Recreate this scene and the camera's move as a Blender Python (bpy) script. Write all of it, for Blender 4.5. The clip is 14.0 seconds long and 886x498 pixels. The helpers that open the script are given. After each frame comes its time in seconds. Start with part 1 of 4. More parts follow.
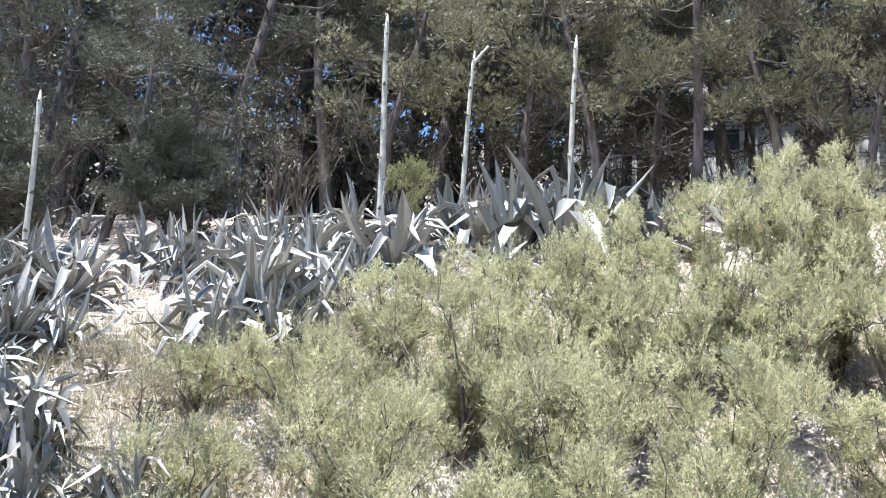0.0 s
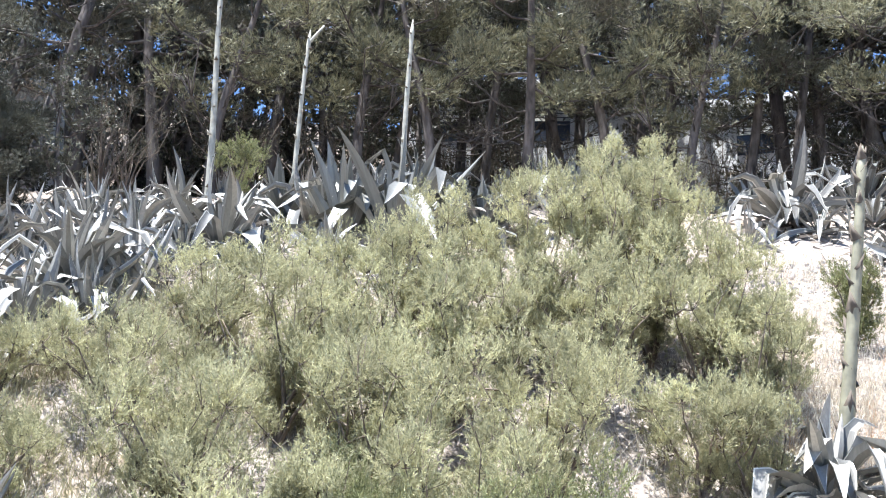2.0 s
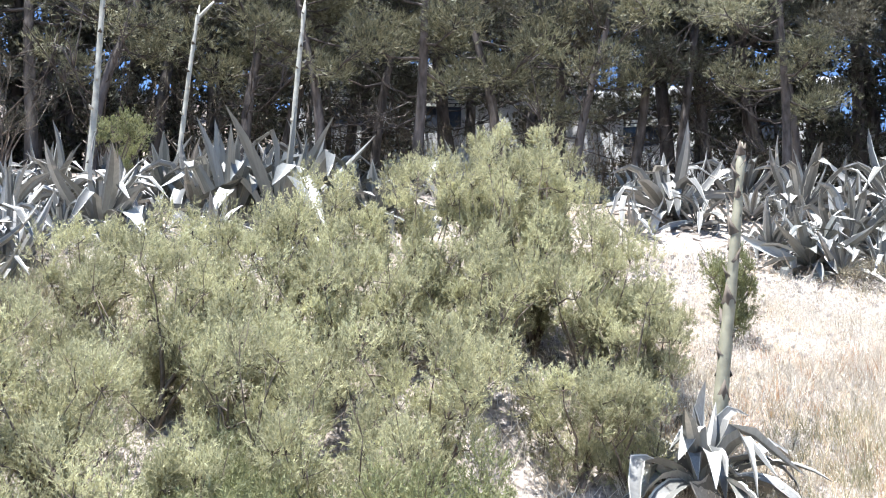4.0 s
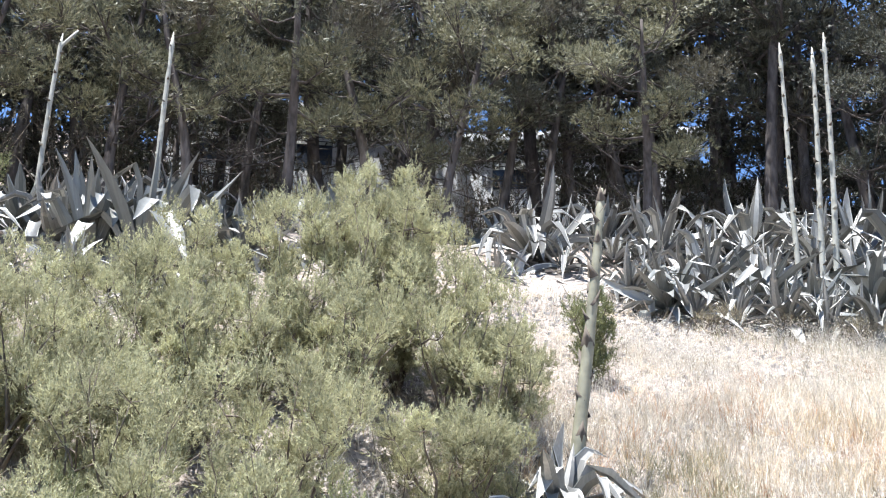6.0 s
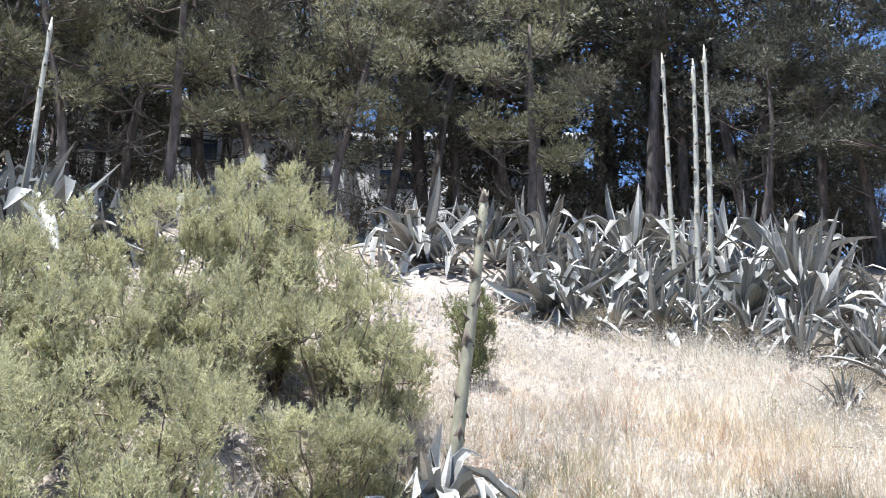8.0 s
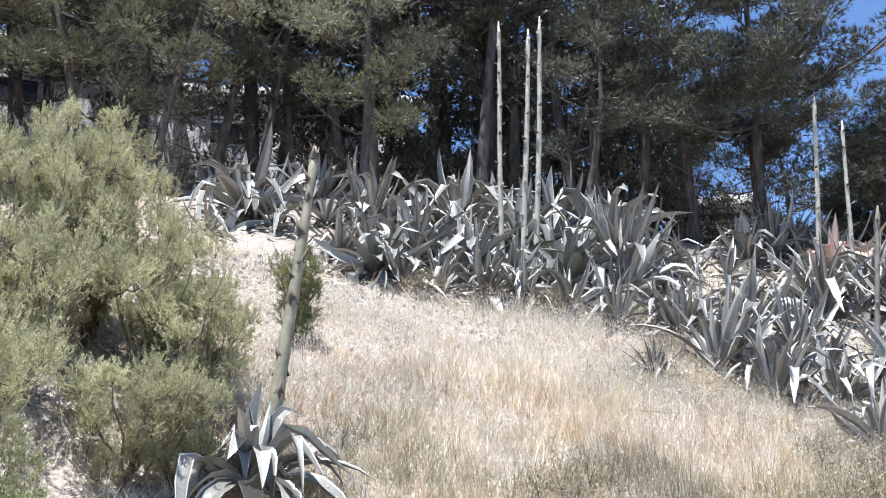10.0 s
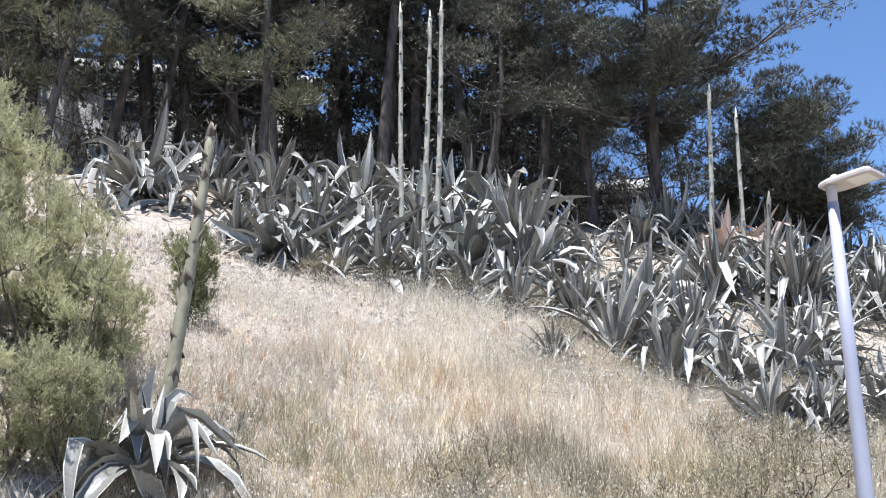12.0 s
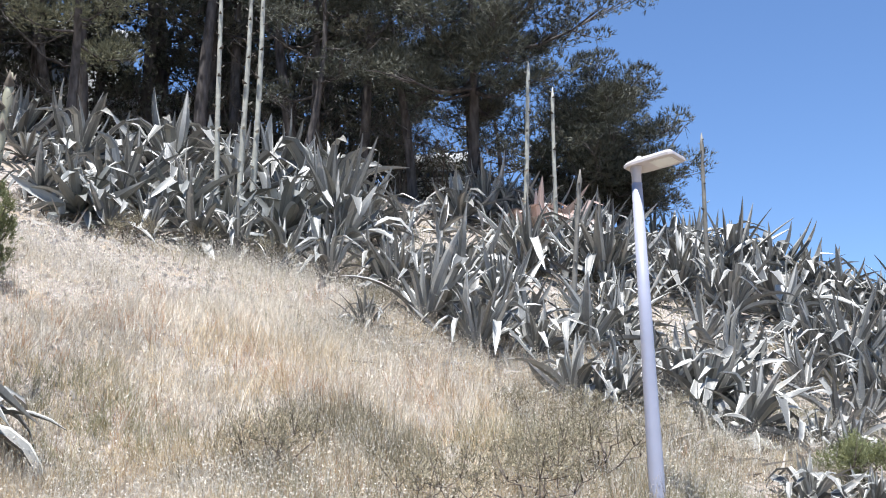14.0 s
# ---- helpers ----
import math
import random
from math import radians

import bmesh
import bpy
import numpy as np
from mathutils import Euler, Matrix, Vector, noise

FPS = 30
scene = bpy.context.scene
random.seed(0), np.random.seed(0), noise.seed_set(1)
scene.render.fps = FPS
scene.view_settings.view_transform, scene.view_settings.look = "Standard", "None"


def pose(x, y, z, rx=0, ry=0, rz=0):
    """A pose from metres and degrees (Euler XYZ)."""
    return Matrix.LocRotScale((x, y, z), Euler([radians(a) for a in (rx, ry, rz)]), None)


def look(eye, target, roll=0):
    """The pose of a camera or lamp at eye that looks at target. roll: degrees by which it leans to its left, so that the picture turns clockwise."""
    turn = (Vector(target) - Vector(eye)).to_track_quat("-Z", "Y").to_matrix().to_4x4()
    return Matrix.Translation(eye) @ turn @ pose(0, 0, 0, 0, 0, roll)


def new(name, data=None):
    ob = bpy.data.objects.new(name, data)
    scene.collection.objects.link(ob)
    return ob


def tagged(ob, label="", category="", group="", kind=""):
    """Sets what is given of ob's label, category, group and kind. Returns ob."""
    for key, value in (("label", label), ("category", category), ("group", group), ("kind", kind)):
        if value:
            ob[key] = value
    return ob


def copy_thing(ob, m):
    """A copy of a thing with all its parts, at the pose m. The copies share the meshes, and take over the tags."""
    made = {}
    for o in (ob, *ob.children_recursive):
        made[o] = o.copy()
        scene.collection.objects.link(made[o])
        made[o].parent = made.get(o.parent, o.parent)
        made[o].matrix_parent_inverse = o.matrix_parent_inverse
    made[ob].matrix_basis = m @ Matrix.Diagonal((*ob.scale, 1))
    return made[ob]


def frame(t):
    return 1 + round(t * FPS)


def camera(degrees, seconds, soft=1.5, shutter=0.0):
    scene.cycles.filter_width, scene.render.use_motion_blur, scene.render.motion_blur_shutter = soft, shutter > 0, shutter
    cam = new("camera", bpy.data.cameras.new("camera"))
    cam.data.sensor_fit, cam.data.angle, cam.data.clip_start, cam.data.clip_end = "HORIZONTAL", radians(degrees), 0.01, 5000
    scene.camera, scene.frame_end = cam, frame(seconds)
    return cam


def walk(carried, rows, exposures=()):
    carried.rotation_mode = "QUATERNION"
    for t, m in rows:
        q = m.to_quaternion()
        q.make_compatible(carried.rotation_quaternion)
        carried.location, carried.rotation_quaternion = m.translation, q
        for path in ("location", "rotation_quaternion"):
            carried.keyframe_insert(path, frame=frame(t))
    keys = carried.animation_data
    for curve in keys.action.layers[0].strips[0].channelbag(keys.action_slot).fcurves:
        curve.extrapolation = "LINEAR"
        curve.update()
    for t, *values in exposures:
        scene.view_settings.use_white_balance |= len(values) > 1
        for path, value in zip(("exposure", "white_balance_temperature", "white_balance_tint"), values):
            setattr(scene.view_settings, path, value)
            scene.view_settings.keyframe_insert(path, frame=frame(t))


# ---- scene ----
# ---------------------------------------------------------------- camera
cam = camera(43.5, 14.0, soft=1.1)
# seconds, place of the lens, turn about x, y and z
ROWS = [
    (0, 0.000, 0.000, 1.600, 105.39, -2.72, -0.75),
    (0.5, 0.010, 0.001, 1.597, 105.41, -2.39, -2.74),
    (1, 0.021, 0.002, 1.594, 105.41, -2.16, -4.61),
    (1.5, 0.048, 0.013, 1.599, 105.07, -1.93, -6.25),
    (2, 0.087, 0.034, 1.590, 104.92, -1.91, -9.29),
    (2.5, 0.097, 0.042, 1.600, 104.56, -1.96, -11.58),
    (3, 0.099, 0.064, 1.605, 104.16, -1.94, -13.16),
    (5.5, 0.147, 0.049, 1.624, 105.57, -1.21, -19.42),
    (6, 0.165, 0.052, 1.623, 106.44, -0.90, -21.83),
    (6.5, 0.173, 0.049, 1.626, 106.82, -0.41, -23.27),
    (7, 0.193, 0.048, 1.626, 107.08, -0.11, -24.57),
    (7.5, 0.197, 0.075, 1.634, 106.95, -0.21, -25.96),
    (8, 0.222, 0.078, 1.631, 106.51, -0.45, -27.77),
    (8.5, 0.232, 0.110, 1.622, 105.88, -0.19, -30.77),
    (9, 0.254, 0.094, 1.621, 105.26, -0.35, -33.79),
    (11.5, 0.293, 0.152, 1.627, 104.06, 0.40, -39.61),
    (12, 0.320, 0.174, 1.619, 103.75, 0.52, -41.88),
    (12.5, 0.341, 0.167, 1.618, 103.37, 0.43, -44.33),
    (13, 0.359, 0.166, 1.627, 103.24, 0.69, -46.85),
    (13.5, 0.373, 0.162, 1.621, 102.63, 0.70, -49.04),
    (14, 0.387, 0.157, 1.623, 102.07, 0.73, -51.34),
]
walk(cam, [(t, pose(x, y, z, rx, ry, rz)) for t, x, y, z, rx, ry, rz in ROWS],
     [(t, stops, 5800, 11) for t, stops in ((0, 1.9), (3, 1.88), (5.5, 1.62), (7, 1.56), (9, 1.45), (11.5, 1.26), (14, 1.16))])

# ---------------------------------------------------------------- light
SUN_AZ, SUN_EL = radians(-112), radians(77)
SUN_DIR = Vector((math.sin(SUN_AZ) * math.cos(SUN_EL), math.cos(SUN_AZ) * math.cos(SUN_EL), math.sin(SUN_EL)))
world = bpy.data.worlds.new("sky")
scene.world = world
world.use_nodes = True
wn = world.node_tree.nodes
sky = wn.new("ShaderNodeTexSky")
sky.sky_type, sky.sun_disc = "NISHITA", False
sky.sun_elevation, sky.sun_rotation = SUN_EL, SUN_AZ
sky.altitude = 1500
sky.air_density, sky.dust_density, sky.ozone_density = 1.0, 0.0, 4.0
wn["Background"].inputs["Strength"].default_value = 0.08
world.node_tree.links.new(sky.outputs["Color"], wn["Background"].inputs["Color"])
sun = new("sun", bpy.data.lights.new("sun", "SUN"))
sun.data.energy, sun.data.angle, sun.data.color = 5.0, radians(0.53), (1.0, 0.955, 0.88)
sun.matrix_world = look(SUN_DIR * 60, (0, 0, 0))

# ---------------------------------------------------------------- materials


def material(name, rough=0.7, spec=0.3):
    m = bpy.data.materials.new(name)
    m.use_nodes = True
    b = m.node_tree.nodes["Principled BSDF"]
    b.inputs["Roughness"].default_value = rough
    b.inputs["Specular IOR Level"].default_value = spec
    return m, m.node_tree.nodes, m.node_tree.links, b


def noise_tex(nodes, links, scale, detail=4.0, coord="Object", stretch=None):
    tc = nodes.new("ShaderNodeTexCoord")
    n = nodes.new("ShaderNodeTexNoise")
    n.inputs["Scale"].default_value, n.inputs["Detail"].default_value = scale, detail
    if stretch:
        mp = nodes.new("ShaderNodeMapping")
        mp.inputs["Scale"].default_value = stretch
        links.new(tc.outputs[coord], mp.inputs["Vector"])
        links.new(mp.outputs["Vector"], n.inputs["Vector"])
    else:
        links.new(tc.outputs[coord], n.inputs["Vector"])
    return n


def ramp(nodes, links, fac, stops):
    r = nodes.new("ShaderNodeValToRGB")
    els = r.color_ramp.elements
    while len(els) < len(stops):
        els.new(0.5)
    for e, (p, c) in zip(els, stops):
        e.position, e.color = p, (*c, 1)
    links.new(fac, r.inputs["Fac"])
    return r


def mix(nodes, links, kind, fac, a, b):
    m = nodes.new("ShaderNodeMix")
    m.data_type, m.blend_type = "RGBA", kind
    if isinstance(fac, float):
        m.inputs["Factor"].default_value = fac
    else:
        links.new(fac, m.inputs["Factor"])
    for sock, v in ((m.inputs[6], a), (m.inputs[7], b)):
        if isinstance(v, tuple):
            sock.default_value = (*v, 1)
        else:
            links.new(v, sock)
    return m.outputs[2]


def bump(nodes, links, height, strength, dist, bsdf):
    b = nodes.new("ShaderNodeBump")
    b.inputs["Strength"].default_value, b.inputs["Distance"].default_value = strength, dist
    links.new(height, b.inputs["Height"])
    links.new(b.outputs["Normal"], bsdf.inputs["Normal"])


def leafy(name, dark, light, rough, spread=0.5, through_light=0.25, patch=1.2, spec=0.25):
    """Small foliage: each blade its own tone, and slow patches of tone across the plant."""
    m, n, l, b = material(name, rough, spec)
    geo = n.new("ShaderNodeNewGeometry")
    tone = ramp(n, l, geo.outputs["Random Per Island"], [(0.0, dark), (1.0, light)])
    big = noise_tex(n, l, patch, 3)
    shade = ramp(n, l, big.outputs["Fac"], [(0.3, (1 - spread,) * 3), (0.7, (1 + spread * 0.6,) * 3)])
    col = mix(n, l, "MULTIPLY", 1.0, tone.outputs["Color"], shade.outputs["Color"])
    l.new(col, b.inputs["Base Color"])
    tr = n.new("ShaderNodeBsdfTranslucent")
    l.new(col, tr.inputs["Color"])
    ms = n.new("ShaderNodeMixShader")
    ms.inputs[0].default_value = through_light
    l.new(b.outputs[0], ms.inputs[1])
    l.new(tr.outputs[0], ms.inputs[2])
    l.new(ms.outputs[0], n["Material Output"].inputs["Surface"])
    return m


def agave_skin(name, cool, warm, scar):
    m, n, l, b = material(name, 0.4, 0.55)
    info = n.new("ShaderNodeObjectInfo")
    geo = n.new("ShaderNodeNewGeometry")
    add = n.new("ShaderNodeMath")
    add.operation = "ADD"
    l.new(info.outputs["Random"], add.inputs[0])
    l.new(geo.outputs["Random Per Island"], add.inputs[1])
    wrap = n.new("ShaderNodeMath")
    wrap.operation = "FRACT"
    l.new(add.outputs[0], wrap.inputs[0])
    tone = ramp(n, l, wrap.outputs[0], [(0.0, cool), (0.6, tuple(0.66 * a + 0.34 * b for a, b in zip(cool, warm))), (1.0, warm)])
    grain = noise_tex(n, l, 9.0, 5, stretch=(6, 0.6, 6))
    g = ramp(n, l, grain.outputs["Fac"], [(0.3, (0.82, 0.82, 0.82)), (0.7, (1.12, 1.12, 1.12))])
    c1 = mix(n, l, "MULTIPLY", 1.0, tone.outputs["Color"], g.outputs["Color"])
    spots = noise_tex(n, l, 5.0, 6)
    s = ramp(n, l, spots.outputs["Fac"], [(0.62, (0, 0, 0)), (0.72, (1, 1, 1))])
    c2 = mix(n, l, "MIX", s.outputs["Color"], c1, scar)
    l.new(c2, b.inputs["Base Color"])
    bump(n, l, grain.outputs["Fac"], 0.25, 0.01, b)
    return m


def bark(name, dark, light, scale=9.0):
    m, n, l, b = material(name, 0.9, 0.15)
    t = noise_tex(n, l, scale, 6, stretch=(1, 1, 0.3))
    big = noise_tex(n, l, 1.5, 3)
    c = ramp(n, l, t.outputs["Fac"], [(0.35, dark), (0.65, light)])
    sh = ramp(n, l, big.outputs["Fac"], [(0.3, (0.75, 0.75, 0.75)), (0.7, (1.15, 1.12, 1.1))])
    l.new(mix(n, l, "MULTIPLY", 1.0, c.outputs["Color"], sh.outputs["Color"]), b.inputs["Base Color"])
    bump(n, l, t.outputs["Fac"], 0.8, 0.03, b)
    return m


def soil():
    m, n, l, b = material("dry_soil", 0.95, 0.1)
    a = noise_tex(n, l, 0.45, 5)
    f = noise_tex(n, l, 21.0, 10)
    p = noise_tex(n, l, 2.2, 5)
    base = ramp(n, l, a.outputs["Fac"], [(0.3, (0.245, 0.2, 0.162)), (0.5, (0.315, 0.273, 0.234)), (0.72, (0.37, 0.33, 0.292))])
    fine = ramp(n, l, f.outputs["Fac"], [(0.38, (0.55, 0.53, 0.52)), (0.5, (0.95, 0.94, 0.93)), (0.62, (1.14, 1.12, 1.1))])
    c1 = mix(n, l, "MULTIPLY", 1.0, base.outputs["Color"], fine.outputs["Color"])
    s = ramp(n, l, p.outputs["Fac"], [(0.54, (0, 0, 0)), (0.66, (0.75, 0.75, 0.75))])
    c2 = mix(n, l, "MIX", s.outputs["Color"], c1, (0.3, 0.235, 0.16))
    l.new(c2, b.inputs["Base Color"])
    bump(n, l, f.outputs["Fac"], 1.0, 0.03, b)
    return m


def plain(name, color, rough, spec=0.4, metal=0.0, var=0.12, scale=6.0):
    m, n, l, b = material(name, rough, spec)
    t = noise_tex(n, l, scale, 5)
    r = ramp(n, l, t.outputs["Fac"], [(0.3, tuple(c * (1 - var) for c in color)), (0.7, tuple(min(1, c * (1 + var)) for c in color))])
    l.new(r.outputs["Color"], b.inputs["Base Color"])
    b.inputs["Metallic"].default_value = metal
    bump(n, l, t.outputs["Fac"], 0.1, 0.004, b)
    return m


SOIL = soil()
STONE = plain("pale_stone", (0.4, 0.36, 0.32), 0.9, 0.2, 0.0, 0.3, 3.0)
AGAVE = agave_skin("agave_skin", (0.105, 0.103, 0.092), (0.44, 0.42, 0.372), (0.42, 0.37, 0.3))
AGAVE_TEAL = agave_skin("agave_skin_teal", (0.11, 0.113, 0.1), (0.35, 0.338, 0.295), (0.34, 0.31, 0.25))
AGAVE_DEAD = agave_skin("agave_dead", (0.13, 0.112, 0.092), (0.33, 0.295, 0.25), (0.12, 0.1, 0.08))
AGAVE_RED = agave_skin("agave_rusty", (0.45, 0.33, 0.27), (0.64, 0.5, 0.42), (0.25, 0.16, 0.1))
AGAVE_EDGE = plain("agave_margin", (0.62, 0.6, 0.52), 0.45)
STALK = plain("stalk_green", (0.262, 0.246, 0.17), 0.55, var=0.25, scale=9.0)
STALK_PALE = plain("stalk_pale", (0.38, 0.365, 0.3), 0.7, var=0.3, scale=8.0)
STALK_DRY = plain("stalk_dry", (0.2, 0.185, 0.155), 0.8, var=0.3, scale=8.0)
BRACT = plain("bract_brown", (0.1, 0.08, 0.06), 0.8)
BRACT_PALE = plain("bract_pale", (0.4, 0.37, 0.3), 0.8)
# darkened so that the colour carries part of the wood's shade
NEEDLES = leafy("pine_needles", (0.046, 0.049, 0.035), (0.175, 0.171, 0.122), 0.5, 0.5, 0.06, 0.7)
# same needles, lightened to paint the boughs that stand in sun
NEEDLES_LIT = leafy("pine_needles_lit", (0.1, 0.102, 0.063), (0.38, 0.363, 0.225), 0.5, 0.4, 0.15, 0.9)
NEEDLES_DRY = leafy("pine_needles_dry", (0.08, 0.074, 0.05), (0.2, 0.182, 0.13), 0.55, 0.4, 0.15, 0.9)
PINE_BARK = bark("pine_bark", (0.06, 0.052, 0.047), (0.16, 0.142, 0.13))
TWIG = bark("twig_bark", (0.1, 0.08, 0.065), (0.24, 0.2, 0.16), 20)
BROOM = leafy("shrub_leaf", (0.34, 0.332, 0.19), (0.56, 0.537, 0.33), 0.8, 0.5, 0.4, 2.2, 0.1)
BRUSH = leafy("brush_twig", (0.16, 0.138, 0.09), (0.46, 0.4, 0.265), 0.7, 0.3, 0.2, 1.2)
GOLD = leafy("golden_grass", (0.42, 0.315, 0.185), (0.9, 0.76, 0.52), 0.6, 0.25, 0.22, 0.7)
RUSSET = leafy("russet_grass", (0.42, 0.24, 0.14), (0.66, 0.45, 0.28), 0.65, 0.25, 0.35, 0.9)
BROOM_GREEN = leafy("shrub_leaf_green", (0.17, 0.185, 0.085), (0.35, 0.355, 0.17), 0.6, 0.35, 0.3, 1.4)
STRAW = leafy("dry_grass", (0.42, 0.34, 0.232), (0.97, 0.91, 0.785), 0.6, 0.3, 0.22, 0.6)
STRAW_GREEN = leafy("green_grass", (0.24, 0.23, 0.13), (0.45, 0.41, 0.26), 0.7, 0.3, 0.4, 0.8)
SEED = leafy("seed_head", (0.55, 0.48, 0.37), (0.88, 0.82, 0.72), 0.6, 0.15, 0.4, 0.8)
LITTER = leafy("dry_litter", (0.2, 0.165, 0.13), (0.55, 0.5, 0.43), 0.7, 0.3, 0.15, 1.0)
LAMP_PAINT = plain("lamp_grey", (0.42, 0.42, 0.49), 0.35, 0.5, 0.2, 0.05)
LAMP_HEAD = plain("lamp_head_grey", (0.5, 0.455, 0.43), 0.45, 0.4, 0.0, 0.06)
LAMP_LENS = plain("lamp_lens", (0.75, 0.74, 0.68), 0.25, 0.5, 0.0, 0.04)
PLASTER = plain("white_plaster", (0.8, 0.79, 0.77), 0.85, 0.2, 0.0, 0.05, 1.5)
GLASS_DARK = plain("window_dark", (0.06, 0.07, 0.09), 0.1, 0.5)

# ---------------------------------------------------------------- mesh helpers


def mesh_from(name, verts, faces, mats, smooth=True, index=None):
    me = bpy.data.meshes.new(name)
    me.from_pydata([tuple(v) for v in verts], [], [tuple(f) for f in faces])
    for m in mats:
        me.materials.append(m)
    if smooth:
        me.polygons.foreach_set("use_smooth", [True] * len(me.polygons))
    if index is not None:
        me.polygons.foreach_set("material_index", index)
    me.update()
    return me


def part(name, me, parent, label=""):
    ob = new(name, me)
    ob.parent = parent
    return tagged(ob, label) if label else ob


def thing(name, label, category, at=(0, 0, 0), group="", turn=0.0, scale=1.0):
    ob = new(name)
    ob.empty_display_size = 0.1
    ob.matrix_basis = Matrix.LocRotScale(at, Euler((0, 0, turn)), (scale,) * 3)
    return tagged(ob, label, category, group)


def tube(points, radii, sides=6):
    """A bent, tapered tube as verts and faces, closed at its end."""
    pts = [Vector(p) for p in points]
    verts, faces = [], []
    for i, p in enumerate(pts):
        d = (pts[min(i + 1, len(pts) - 1)] - pts[max(i - 1, 0)]).normalized()
        a = d.cross(Vector((0.31, 0.95, 0.05)))
        a = a.normalized() if a.length > 1e-4 else Vector((1, 0, 0))
        b = d.cross(a)
        for k in range(sides):
            w = 2 * math.pi * k / sides
            verts.append(p + float(radii[i]) * (math.cos(w) * a + math.sin(w) * b))
    for i in range(len(pts) - 1):
        for k in range(sides):
            k2 = (k + 1) % sides
            faces.append((i * sides + k, i * sides + k2, (i + 1) * sides + k2, (i + 1) * sides + k))
    faces.append(tuple(range((len(pts) - 1) * sides, len(pts) * sides)))
    return verts, faces


def join(chunks):
    verts, faces = [], []
    for v, f in chunks:
        o = len(verts)
        verts += v
        faces += [tuple(i + o for i in q) for q in f]
    return verts, faces


def blades(rng, c, d, length, width):
    """One narrow triangle a blade: numpy arrays of roots c, directions d."""
    n = len(c)
    d = d / np.linalg.norm(d, axis=1, keepdims=True)
    s = np.cross(d, rng.normal(size=(n, 3)))
    s /= np.linalg.norm(s, axis=1, keepdims=True) + 1e-9
    w = (np.broadcast_to(width, n) / 2)[:, None]
    v = np.empty((n, 3, 3))
    v[:, 0], v[:, 1], v[:, 2] = c - s * w, c + s * w, c + d * np.broadcast_to(length, n)[:, None]
    return v.reshape(-1, 3)


def blade_mesh(name, v, mats, index=None):
    n = len(v) // 3
    me = bpy.data.meshes.new(name)
    me.vertices.add(3 * n)
    me.vertices.foreach_set("co", v.astype(np.float32).ravel())
    me.loops.add(3 * n)
    me.loops.foreach_set("vertex_index", np.arange(3 * n, dtype=np.int32))
    me.polygons.add(n)
    me.polygons.foreach_set("loop_start", np.arange(0, 3 * n, 3, dtype=np.int32))
    for m in mats:
        me.materials.append(m)
    if index is not None:
        me.polygons.foreach_set("material_index", index.astype(np.int32))
    me.update(calc_edges=True)
    me.validate()
    return me


# ---------------------------------------------------------------- ground


def soft_plus(v, k):
    return k * np.logaddexp(0.0, np.asarray(v, float) / k)


def slope(x, y):
    """Road, the bank that rises from it, the bench with the pines and the rise behind them."""
    p = 0.46 * np.asarray(y, float) - 1.34 + 0.05 * np.asarray(x, float) + 0.06 * soft_plus(np.asarray(x, float) - 4, 1.0) + 0.1 * soft_plus(np.asarray(x, float) - 12.5, 1.0) - 0.5 * soft_plus(np.asarray(x, float) - 22.6, 0.6)
    p = p - 0.8 * np.exp(-(((np.asarray(y, float) - 7.2) / 1.5) ** 2)) / (1 + np.exp((np.asarray(x, float) - 6.3) / 0.6))
    z = 8.0 - soft_plus(8.0 - p, 0.4)
    rise = 0.95 * (soft_plus(np.asarray(y, float) - 29.0, 0.6) - soft_plus(np.asarray(y, float) - 38.0, 0.6)) / (1 + np.exp((np.asarray(x, float) - 24.0) / 1.5))
    return soft_plus(z, 0.25) + rise


def rough_ground(x, y):
    return 0.05 * noise.noise(Vector((x * 0.7, y * 0.7, 0))) + 0.035 * noise.noise(Vector((x * 2.1, y * 2.1, 4)))


def ground_z(x, y):
    bank = min(1.0, max(0.0, (y - 3.0) / 2.0))
    return float(slope(x, y)) + bank * rough_ground(x, y)


def axis(spans):
    out = []
    for a, b, n in spans:
        out += list(np.linspace(a, b, n, endpoint=False))
    return out + [spans[-1][1]]


gx = axis([(-2000, -60, 12), (-60, -9, 30), (-9, 24, 150), (24, 60, 30), (60, 2000, 12)])
gy = axis([(-2000, -40, 12), (-40, 3, 24), (3, 23, 100), (23, 60, 26), (60, 2000, 12)])
nx = len(gx)
verts = []
for y in gy:
    for x in gx:
        far = max(abs(x) - 60, abs(y) - 60, 0)
        verts.append((x, y, ground_z(max(-60, min(60, x)), min(60, y)) - min(8.0, far * 0.1)))
faces = [(j * nx + i, j * nx + i + 1, (j + 1) * nx + i + 1, (j + 1) * nx + i) for j in range(len(gy) - 1) for i in range(nx - 1)]
ground = new("ground", mesh_from("ground", verts, faces, [SOIL]))
tagged(ground, "dry stony hillside bank of pale bleached soil", "ground", kind="structure")

# ---------------------------------------------------------------- agaves


